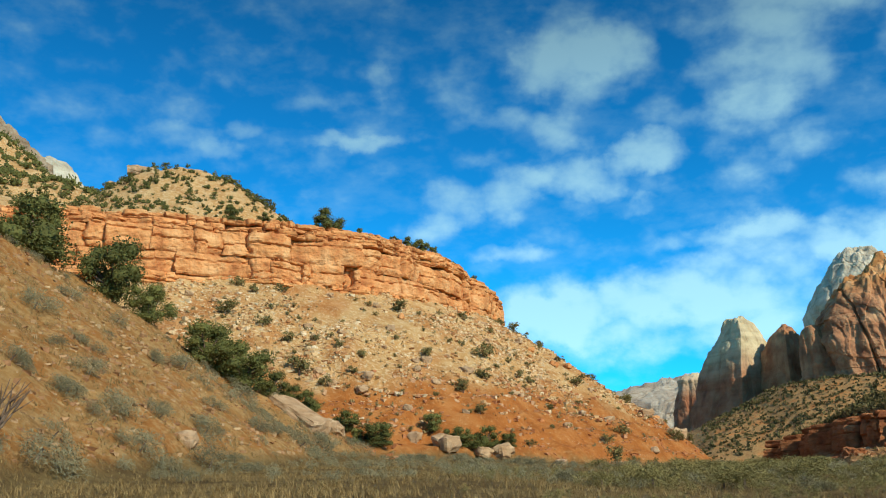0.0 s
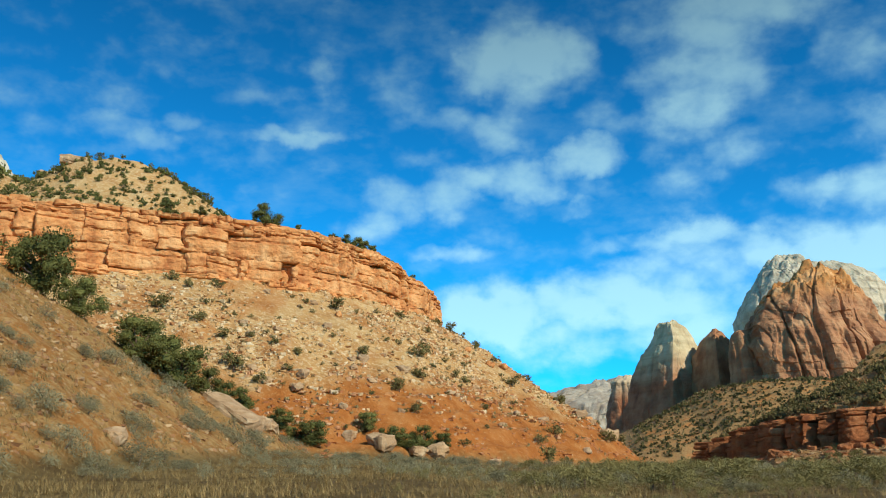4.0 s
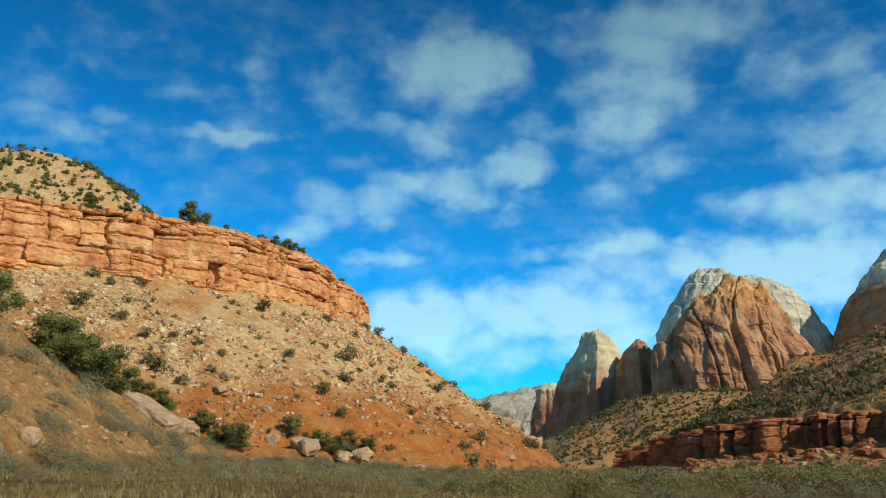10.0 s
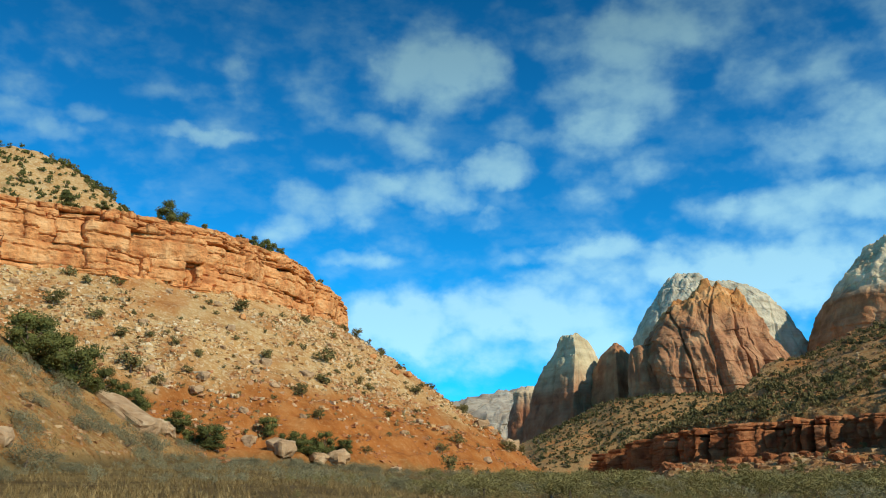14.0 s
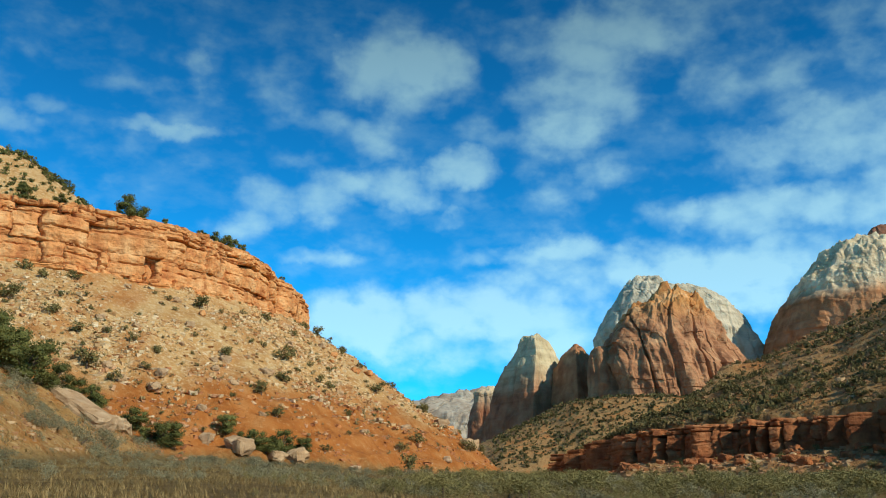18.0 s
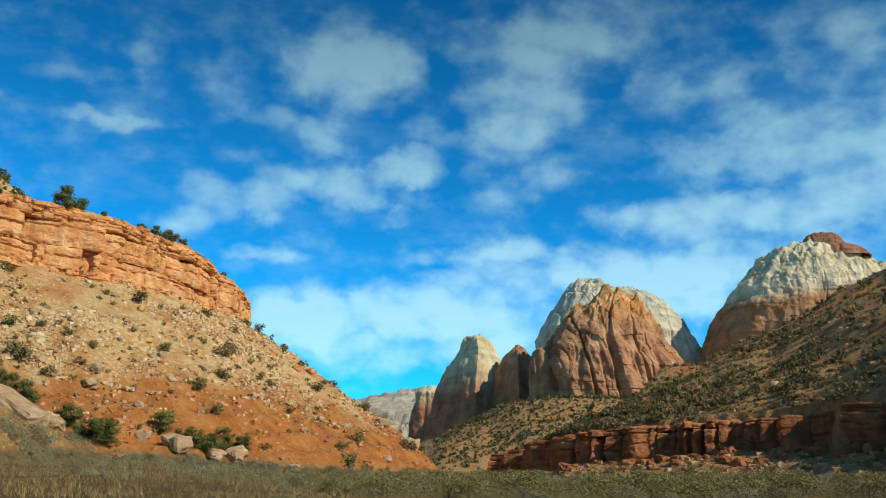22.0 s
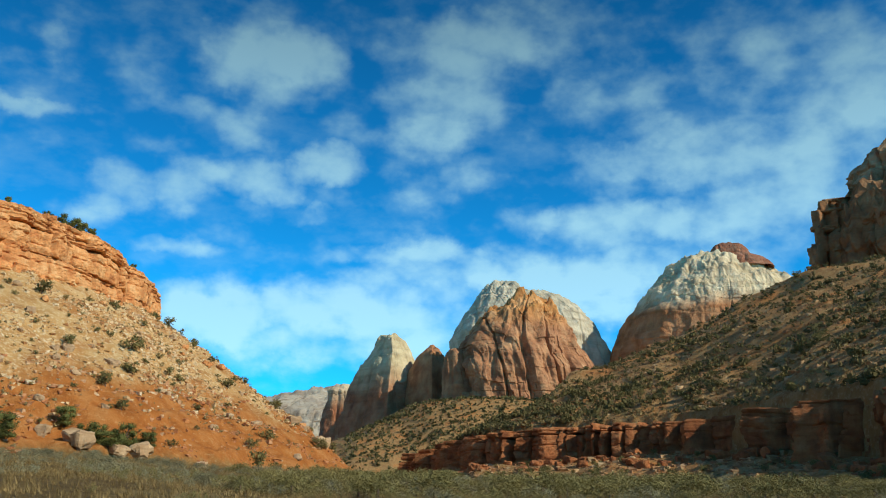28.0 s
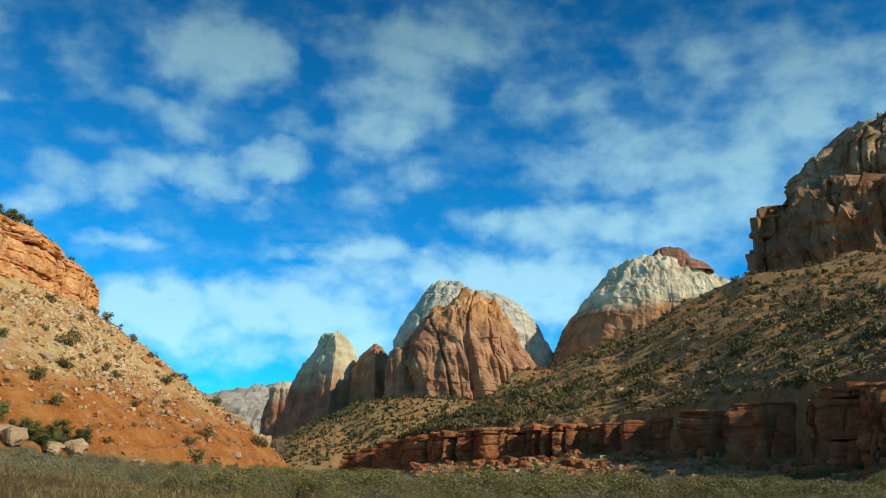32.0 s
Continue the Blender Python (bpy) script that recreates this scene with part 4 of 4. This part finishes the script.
SAGE_SPUR = [(-44.3, 59.3, 1.7), (-35.6, 53.7, 1.5), (-33.9, 49.0, 1.1), (-32.4, 52.4, 1.6), (-29.2, 49.6, 1.8), (-31.8, 62.8, 1.9), (-28.2, 56.6, 2.0), (-28.2, 38.8, 1.9),
             (-39.9, 74.4, 1.8), (-35.1, 70.5, 1.3), (-41.1, 88.4, 2.0), (-47.1, 67.6, 1.3), (-46.7, 74.1, 1.3), (-36.0, 46.5, 1.4), (-40.0, 69.3, 1.2), (-32.2, 49.2, 0.9),
             (-39.6, 55.8, 0.9), (-33.5, 76.1, 1.3), (-33.0, 79.4, 1.5), (-27.7, 50.5, 1.1), (-32.2, 82.8, 1.8), (-32.9, 91.0, 2.1)]
scatter(JUNIPER_KINDS, JUNIPERS_SPUR, "dark green juniper tree on the near spur", "juniper tree", "junipers on the spur", rng, (0.95, 1.25))
scatter(JUNIPER_KINDS, JUNIPERS_FOOT, "dark green juniper at the foot of the red slope", "juniper tree", "junipers at the slope foot", rng, (0.9, 1.4))
scatter(JUNIPER_KINDS, JUNIPERS_RIM, "small dark pinyon tree on the mesa rim", "pinyon tree", "trees on the rim", rng)
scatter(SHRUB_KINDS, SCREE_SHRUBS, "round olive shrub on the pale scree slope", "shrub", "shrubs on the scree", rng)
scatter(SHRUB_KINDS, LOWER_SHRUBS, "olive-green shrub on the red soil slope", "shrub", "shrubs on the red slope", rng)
scatter(SAGE_KINDS, SAGE_SPUR, "grey-green sagebrush on the sandy spur", "sagebrush", "sagebrush on the spur", rng, (1.1, 1.6), hug=0.9)


def random_places(rng, count, draw, keep, sizes):
    """Up to count random places (x, y, size) of those that draw() gives and keep() allows."""
    q = np.random.default_rng(rng.randrange(99999))
    x, y = draw(q, count * 25)
    ok = keep(x, y)
    x, y = x[ok][:count], y[ok][:count]
    return [(float(a), float(b), float(c)) for a, b, c in zip(x, y, q.uniform(*sizes, len(x)))]


def polar(a0, a1, r0, r1, power=1.0):
    def draw(q, n):
        a, r = np.radians(q.uniform(a0, a1, n)), r0 + (r1 - r0) * q.random(n) ** power
        return r * np.sin(a), r * np.cos(a)
    return draw


def patch(x0, x1, y0, y1):
    return lambda q, n: (q.uniform(x0, x1, n), q.uniform(y0, y1, n))


def meadow_part(x, y):
    z, m = land(x, y)[:2]
    return z - m < 0.8


def on_scree(lo, hi, z0=-9):
    def keep(x, y):
        d = mesa_distance(x, y)
        return (d > lo) & (d < hi) & (land(x, y)[0] > z0)
    return keep


def by_ledge(lo, hi):
    return lambda x, y: (ledge_gap(x, y) > lo) & (ledge_gap(x, y) < hi)


knob = random_places(rng, 150, patch(-160, -76, 164, 212), lambda x, y: (np.hypot(x + 117, y - 212) < 45) & (mesa_distance(x, y) < -4), (0.9, 2.4))
scatter(SMALL_KINDS, knob, "dark green bush on the knob above the cliff", "bush", "bushes on the knob", rng)
rimline = random_places(rng, 46, patch(-110, -38, 140, 245), on_scree(-3.6, -2.0), (0.7, 1.8))
scatter(SHRUB_KINDS, rimline, "low bush on the mesa rim", "bush", "bushes on the rim", rng)
small = random_places(rng, 130, polar(-30, 3, 118, 235), on_scree(1, 50, 9), (0.4, 1.0))
scatter(SHRUB_KINDS, small, "small dry shrub among stones on the scree", "shrub", "small shrubs on the scree", rng)
edge = random_places(rng, 30, patch(-37, 16, 218, 262), on_scree(1, 52, 7), (1.2, 2.6))
scatter(SHRUB_KINDS, edge, "dark olive shrub along the scree's edge", "shrub", "shrubs along the scree edge", rng)
mead = random_places(rng, 85, polar(-40, 40, 36, 118, 0.75), meadow_part, (0.4, 1.1))
scatter(SAGE_KINDS, mead, "grey-green sagebrush in the dry meadow", "sagebrush", "sagebrush in the meadow", rng, (1.1, 1.7))
border = random_places(rng, 80, polar(-32, 36, 98, 124), meadow_part, (0.6, 1.5))
scatter(SAGE_KINDS, border, "grey-green sagebrush at the meadow's far edge", "sagebrush", "sagebrush at the meadow edge", rng, (1.0, 1.6))
sagehill = random_places(rng, 55, patch(-60, -28, 36, 102), lambda x, y: (land(x, y)[0] - land(x, y)[1] > 1.2) & (mesa_distance(x, y) > 40), (0.5, 1.3))
scatter(SAGE_KINDS, sagehill, "grey-green sagebrush on the sandy spur", "sagebrush", "sagebrush on the spur", rng, (1.1, 1.6), hug=0.9)
willow = random_places(rng, 130, polar(-4, 42, 44, 100), meadow_part, (0.6, 1.75))
SAGE_GREEN = leaf_material("green_brush_leaves", (0.15, 0.134, 0.045), (0.32, 0.272, 0.10))
GREEN_KINDS = [shrub("brush", s, SAGE_GREEN, 1150, 0.07, 0.75, 0.12, 13, True) for s in (41, 42, 43)]
scatter(GREEN_KINDS, willow, "olive-green brush in the dry meadow", "brush", "brush in the wash", rng, (1.1, 1.8))
below = random_places(rng, 80, polar(8, 41, 95, 230), by_ledge(-34, -3), (0.6, 1.6))
scatter(SHRUB_KINDS, below, "dark shrub on rubble below the ledge", "shrub", "shrubs below the ledge", rng)
nearslope = random_places(rng, 70, polar(9, 41, 115, 240), by_ledge(6, 60), (0.8, 2.2))
scatter(SHRUB_KINDS, nearslope, "dark olive shrub on the brushy slope", "shrub", "shrubs above the ledge", rng)


# ---- what nobody could count ----
def merged(name, label, category, models, xs, ys, sizes, mat, rng, sink=0.0, flat=1.0):
    """Many small copies of low models joined into one object."""
    g = np.random.default_rng(rng.randrange(9999))
    zs = land(np.array(xs), np.array(ys))[0]
    V, F, o = [], [], 0
    for x, y, z, s in zip(xs, ys, zs, sizes):
        v, f = models[g.integers(len(models))]
        a = g.uniform(0, 6.283)
        c, sn = math.cos(a), math.sin(a)
        k = g.uniform(0.8, 1.25, 3) * s
        vx, vy, vz = v[:, 0] * k[0], v[:, 1] * k[1], v[:, 2] * k[2] * flat
        V.append(np.c_[x + vx * c - vy * sn, y + vx * sn + vy * c, z + vz - sink * s])
        F.append(f + o)
        o += len(v)
    me = mesh_of(name, np.vstack(V), np.vstack(F), mat)
    return tagged(new(name, me), label, category, kind="stuff")


def bush_model(seed, n, size, slim=0.75, fill=0.66):
    g = random.Random(seed)
    blobs = [(g.uniform(-0.32, 0.32), g.uniform(-0.32, 0.32), g.uniform(0.22, 0.55), 0.32, 0.32, 0.3) for _ in range(5)] + [(0, 0, 0.25, 0.5, 0.5, 0.3)]
    leaves = leaf_cloud(n, blobs, size, seed, slim)
    return joined(lumps(blobs[-1:] if n < 12 else blobs[-3:], seed, fill, 1), leaves) if fill else leaves


def stone_model(seed):
    v, f = cube_grid(2 if seed % 4 == 0 else 1)
    n = np.linalg.norm(v, axis=1, keepdims=True)
    v = v * 0.45 + v / n * 0.55
    g = np.random.default_rng(seed)
    v = v * g.uniform(0.5, 1.1, 3) * 0.5 + g.normal(0, 0.07 if len(v) > 8 else 0.13, v.shape)
    return v, f


FAR_BUSH = [bush_model(s, 26, 0.125) for s in range(70, 76)]
FINE_BUSH = [bush_model(s, 95, 0.14, 0.13, 0) for s in range(60, 66)]
DOT_BUSH = [bush_model(s, 9, 0.42) for s in range(80, 85)]
STONES = [stone_model(s) for s in range(90, 98)]
g = np.random.default_rng(7)

SLOPE_LEAF = leaf_material("slope_shrub_leaves", (0.070, 0.062, 0.020), (0.175, 0.146, 0.052))
n = 2800
a = g.uniform(8, 43, n * 2)
d = np.interp(a, HEADS, LEDGE_R) + 4.6 + g.random(n * 2) ** 1.2 * (np.interp(a, HEADS, CREST_R) - np.interp(a, HEADS, LEDGE_R))
xs, ys = d * np.sin(np.radians(a)), d * np.cos(np.radians(a))
keep = (fbm(xs / 14, ys / 14, 0, 3, 91) + g.uniform(-0.8, 0.8, n * 2) > -0.2)
xs, ys = xs[keep][:n], ys[keep][:n]
merged("slope_brush", "dark scattered shrubs covering the far slope", "shrubs", FAR_BUSH, xs, ys, 0.5 + 1.9 * g.random(len(xs)) ** 1.8, SLOPE_LEAF, rng)
SCRUB = leaf_material("tan_scrub_leaves", (0.17, 0.125, 0.048), (0.34, 0.255, 0.11))
n = 3000
a = g.uniform(8, 43, n)
d = np.interp(a, HEADS, LEDGE_R) + 4.6 + g.random(n) ** 1.3 * (np.interp(a, HEADS, CREST_R) - np.interp(a, HEADS, LEDGE_R) - 7)
merged("slope_scrub", "low tan-olive scrub on the stony slope", "scrub", [bush_model(s, 20, 0.1) for s in range(50, 55)], d * np.sin(np.radians(a)), d * np.cos(np.radians(a)), 0.4 + 1.2 * g.random(n) ** 1.5, SCRUB, rng)
a, d = np.radians(g.uniform(3, 22, 6000)), g.uniform(900, 1750, 6000)
merged("apron_trees", "small dark trees on the aprons of the towers", "trees", DOT_BUSH, d * np.sin(a), d * np.cos(a), g.uniform(2, 5.5, 6000), SLOPE_LEAF, rng)
a, d = np.radians(g.uniform(2, 22, 5000)), g.uniform(900, 1750, 5000)
merged("apron_scrub", "tan-olive scrub on the aprons of the towers", "scrub", [bush_model(s, 8, 0.4) for s in range(86, 90)], d * np.sin(a), d * np.cos(a), g.uniform(1.5, 4.5, 5000), SCRUB, rng, 0.0, 0.7)
a, d = np.radians(g.uniform(-44, -32, 700)), g.uniform(240, 330, 700)
merged("hill_brush", "dark brush on the hill behind the mesa", "shrubs", FAR_BUSH, d * np.sin(a), d * np.cos(a), g.uniform(1.0, 3, 700), JUNIPER, rng)


def scree_points(n, lo, hi):
    a, d = np.radians(g.uniform(-33, 6, n * 4)), g.uniform(112, 260, n * 4)
    x, y = d * np.sin(a), d * np.cos(a)
    z = land(x, y)[0]
    md = mesa_distance(x, y)
    patch = fbm(x / 9, y / 9, 0, 3, 95) + g.uniform(-0.6, 0.6, len(x)) > -0.1
    ok = (md > 0.5) & (md < 56) & (z + 3.5 * fbm(x / 8, y / 8, 0, 3, 96) + g.normal(0, 2.2, len(x)) > lo) & (z < hi) & patch
    return x[ok][:n], y[ok][:n]


x, y = scree_points(1500, 9, 42)
merged("scree_scrub", "low dry scrub among the stones of the scree", "scrub", [bush_model(s, 18, 0.11) for s in range(55, 60)], x, y, 0.25 + 0.6 * g.random(len(x)) ** 2, SCRUB, rng)
RED_ROCK = stone_material("red_stone", (0.34, 0.13, 0.045), (0.48, 0.20, 0.075), (0.60, 0.40, 0.22))
SCREE_STONE = stone_material("scree_stone", (0.36, 0.16, 0.055), (0.50, 0.29, 0.115), (0.60, 0.41, 0.20), (0.66, 0.49, 0.27), (0.72, 0.59, 0.38))
SPUR_STONE = stone_material("spur_stone", (0.28, 0.13, 0.05), (0.38, 0.22, 0.10), (0.50, 0.35, 0.18))
x, y = scree_points(19000, 17.5, 45)
merged("scree_stones", "pale broken stones strewn over the scree", "stones", STONES, x, y, 0.2 + 0.95 * g.random(len(x)) ** 2.8, SCREE_STONE, rng, 0.1, 0.7)
x, y = scree_points(7000, 6, 20)
merged("red_slope_stones", "small red stones on the red soil", "stones", STONES, x, y, 0.17 + 1.0 * g.random(len(x)) ** 3.2, RED_ROCK, rng, 0.1, 0.7)
RUBBLE = stone_material("brown_stone", (0.24, 0.105, 0.04), (0.38, 0.21, 0.09), (0.54, 0.37, 0.19))
n = 7000
a = np.radians(g.uniform(7, 43, n))
d = np.interp(np.degrees(a), HEADS, LEDGE_R) + np.where(g.random(n) < 0.45, g.uniform(-32, -3, n), g.uniform(4.5, 150, n))
merged("slope_stones", "brown rubble below and above the ledge", "stones", STONES, d * np.sin(a), d * np.cos(a), 0.25 + 1.5 * g.random(n) ** 3.5, RUBBLE, rng, 0.1, 0.8)
xs, ys = g.uniform(-62, -28, 6500), g.uniform(34, 104, 6500)
zz, mm = land(xs, ys)[:2]
ok = (zz - mm > 1.0)
merged("spur_stones", "tan stones lying on the sandy spur", "stones", STONES, xs[ok], ys[ok], (0.10 + 0.55 * g.random(6500) ** 3.4)[ok], SPUR_STONE, rng, 0.1, 0.7)


def tuft_model(seed, blades=6):
    q = np.random.default_rng(seed)
    V = []
    for _ in range(blades):
        a, l = q.uniform(0, 6.28), q.uniform(0.3, 0.9)
        p = q.uniform(-0.3, 0.3, 2)
        w = 0.06
        tip = (p[0] + math.cos(a) * l, p[1] + math.sin(a) * l, q.uniform(0.6, 1.1))
        V += [(p[0] - w * math.sin(a), p[1] + w * math.cos(a), -0.05), (p[0] + w * math.sin(a), p[1] - w * math.cos(a), -0.05), tip]
    return np.array(V), np.arange(3 * blades).reshape(-1, 3)


TUFTS = [tuft_model(s) for s in range(100, 106)]
n = 52000
a, d = np.radians(g.uniform(-43, 43, n)), 20 + 104 * g.random(n) ** 1.2
xs, ys = d * np.sin(a), d * np.cos(a)
zz, mm = land(xs, ys)[:2]
ok = (zz - mm < 0.9) & (fbm(xs / 8, ys / 8, 0, 2, 97) + g.uniform(-0.8, 0.8, n) > -0.45 + 0.5 * smooth(-8, 8, np.degrees(a)))
merged("meadow_grass", "dry straw-coloured grass in the meadow", "grass", TUFTS, xs[ok], ys[ok], g.uniform(0.08, 0.26, n)[ok], STRAW, rng)


n = 9000
xs, ys = g.uniform(-60, -27, n), g.uniform(34, 106, n)
zz, mm = land(xs, ys)[:2]
ok = (zz - mm > 0.8) & (fbm(xs / 6, ys / 6, 0, 3, 98) + g.uniform(-0.6, 0.6, n) > 0.0)
merged("spur_grass", "sparse dry grass on the sandy spur", "grass", TUFTS, xs[ok], ys[ok], g.uniform(0.15, 0.45, n)[ok], STRAW, rng)
n = 2600
a, d = np.radians(g.uniform(-35, -19, n * 3)), g.uniform(170, 240, n * 3)
xs, ys = d * np.sin(a), d * np.cos(a)
ok = (mesa_distance(xs, ys) < -3) & (fbm(xs / 7, ys / 7, 0, 3, 99) > -0.15)
merged("knob_brush", "low dark brush covering the knob", "shrubs", FAR_BUSH, xs[ok][:560], ys[ok][:560], g.uniform(0.5, 1.6, 560)[:int(min(560, ok.sum()))], JUNIPER, rng)


n = 2400
xs, ys = g.uniform(-52, -27, n), g.uniform(34, 112, n)
zz, mm = land(xs, ys)[:2]
ok = (zz - mm > 0.3) & (zz - mm < 9) & (fbm(xs / 7, ys / 7, 0, 3, 92) + g.uniform(-0.5, 0.5, n) > 0.25 + 0.05 * (zz - mm))
merged("spur_sage", "grey-green sage spread over the foot of the spur", "sage", FINE_BUSH, xs[ok], ys[ok], g.uniform(0.4, 1.2, n)[ok], SAGE, rng)


def meadow_cover(name, label, category, n, a0, a1, r0, r1, sizes, mat, seed):
    a, r = np.radians(g.uniform(a0, a1, n)), r0 + (r1 - r0) * g.random(n)
    x, y = r * np.sin(a), r * np.cos(a)
    z, m = land(x, y)[:2]
    ok = (z - m < 1.0) & (fbm(x / 10, y / 10, 0, 3, seed) + g.uniform(-0.5, 0.5, n) > 0.05)
    merged(name, label, category, FINE_BUSH, x[ok], y[ok], g.uniform(*sizes, n)[ok], mat, rng)


meadow_cover("meadow_sage", "low grey-green sage carpeting the meadow", "sage", 2200, -42, 42, 46, 124, (0.3, 0.9), SAGE, 96)
meadow_cover("meadow_brush", "low olive brush covering the meadow", "brush", 2000, -12, 42, 28, 84, (0.25, 0.6), SAGE_GREEN, 94)
YELLOW_BRUSH = leaf_material("yellow_brush_leaves", (0.17, 0.135, 0.045), (0.36, 0.295, 0.12))
meadow_cover("rabbitbrush", "soft yellow-olive rabbitbrush in the meadow", "brush", 1300, -4, 44, 42, 84, (0.35, 0.75), YELLOW_BRUSH, 93)


# ---- boulders ----
def boulder(x, y, w, mat, label, rng, group):
    half = (w / 2, w / 2 * rng.uniform(0.55, 0.9), w / 2 * rng.uniform(0.4, 0.7))
    p = rough_box(half, rng.randrange(999), 0.3, 0.42)
    me = mesh_of("boulder", p, BOX5_F, mat)
    ob = new("boulder", me)
    ob.matrix_basis = pose(x, y, ground_z(x, y) + half[2] * 0.45, rng.uniform(-14, 14), rng.uniform(-14, 14), rng.uniform(0, 360))
    tagged(ob, label, "boulder", group)


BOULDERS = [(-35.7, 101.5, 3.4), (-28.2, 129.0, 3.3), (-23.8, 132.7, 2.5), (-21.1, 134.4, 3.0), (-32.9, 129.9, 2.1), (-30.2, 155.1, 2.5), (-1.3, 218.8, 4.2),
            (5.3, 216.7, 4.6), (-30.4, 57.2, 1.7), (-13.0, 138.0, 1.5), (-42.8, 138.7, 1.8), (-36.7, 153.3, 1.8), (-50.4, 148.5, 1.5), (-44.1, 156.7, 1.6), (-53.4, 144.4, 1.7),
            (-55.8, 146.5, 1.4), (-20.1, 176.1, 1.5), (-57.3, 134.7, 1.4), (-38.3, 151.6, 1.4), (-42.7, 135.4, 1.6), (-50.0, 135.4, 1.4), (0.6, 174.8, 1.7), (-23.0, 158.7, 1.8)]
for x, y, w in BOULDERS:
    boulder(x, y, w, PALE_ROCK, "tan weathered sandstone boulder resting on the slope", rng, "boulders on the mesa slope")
for x, y, w in random_places(rng, 60, polar(-30, 3, 118, 235), on_scree(3, 50, 8), (0.9, 1.9)):
    boulder(x, y, w, rng.choice((PALE_ROCK, PALE_ROCK, CLIFF)), "broken sandstone block fallen from the cliff", rng, "fallen blocks")
for x, y, w in random_places(rng, 110, polar(8, 41, 90, 230), by_ledge(-22, -4.0), (0.8, 2.8)):
    boulder(x, y, w, LEDGE, "dark red block fallen below the ledge", rng, "blocks below the ledge")


def outcrop(x, y, half, turn, tilt, mat, label, rng, lift=0.3):
    p = rough_box(half, rng.randrange(999), 0.25, 0.3, BOX7)
    ob = new("rock_outcrop", mesh_of("rock_outcrop", p, BOX7_F, mat))
    ob.matrix_basis = pose(x, y, ground_z(x, y) + half[2] * lift, 0, tilt, turn)
    tagged(ob, label, "rock outcrop")


outcrop(-124, 205, (4.0, 3.0, 1.2), 20, 6, PALE_ROCK, "pale sandstone outcrop on top of the knob", rng)
outcrop(-130, 203, (3.0, 2.5, 1.1), 40, -5, PALE_ROCK, "small pale outcrop beside the knob's summit", rng)
outcrop(-38.9, 96.9, (5.2, 1.9, 0.9), -18, 29, PALE_ROCK, "long pale slab lying along the spur's end", rng, -0.1)


def bare_shrub(x, y, h, rng):
    """A leafless shrub: short trunk, forked grey limbs and twigs."""
    root = tagged(new("bare_shrub"), "leafless grey shrub at the edge of the spur", "shrub")
    v, f = tubes([((0, 0, -0.1), (0.02, 0, 0.25), 0.05, 0.035)], 7)
    trunk = part("trunk", mesh_of("trunk", v, f, BARK, True), root)
    for i in range(12):
        a, lean = rng.uniform(0, 6.28), rng.uniform(0.15, 0.5)
        mid = (math.cos(a) * lean * 0.5, math.sin(a) * lean * 0.5, rng.uniform(0.45, 0.65))
        v, f = tubes([((0.02, 0, 0.2), mid, 0.022, 0.013)], 5)
        limb = part("limb", mesh_of("limb", v, f, BARK, True), trunk)
        for k in range(4):
            b = a + rng.uniform(-0.9, 0.9)
            tip = (mid[0] + math.cos(b) * rng.uniform(0.1, 0.3), mid[1] + math.sin(b) * rng.uniform(0.1, 0.3), mid[2] + rng.uniform(0.15, 0.4))
            v, f = tubes([(mid, tip, 0.010, 0.004)], 4)
            part("twig", mesh_of("twig", v, f, BARK, True), trunk)
    root.matrix_basis = pose(x, y, ground_z(x, y)) @ Matrix.Diagonal((h, h, h, 1))


bare_shrub(-27.9, 35.3, 3.3, rng)
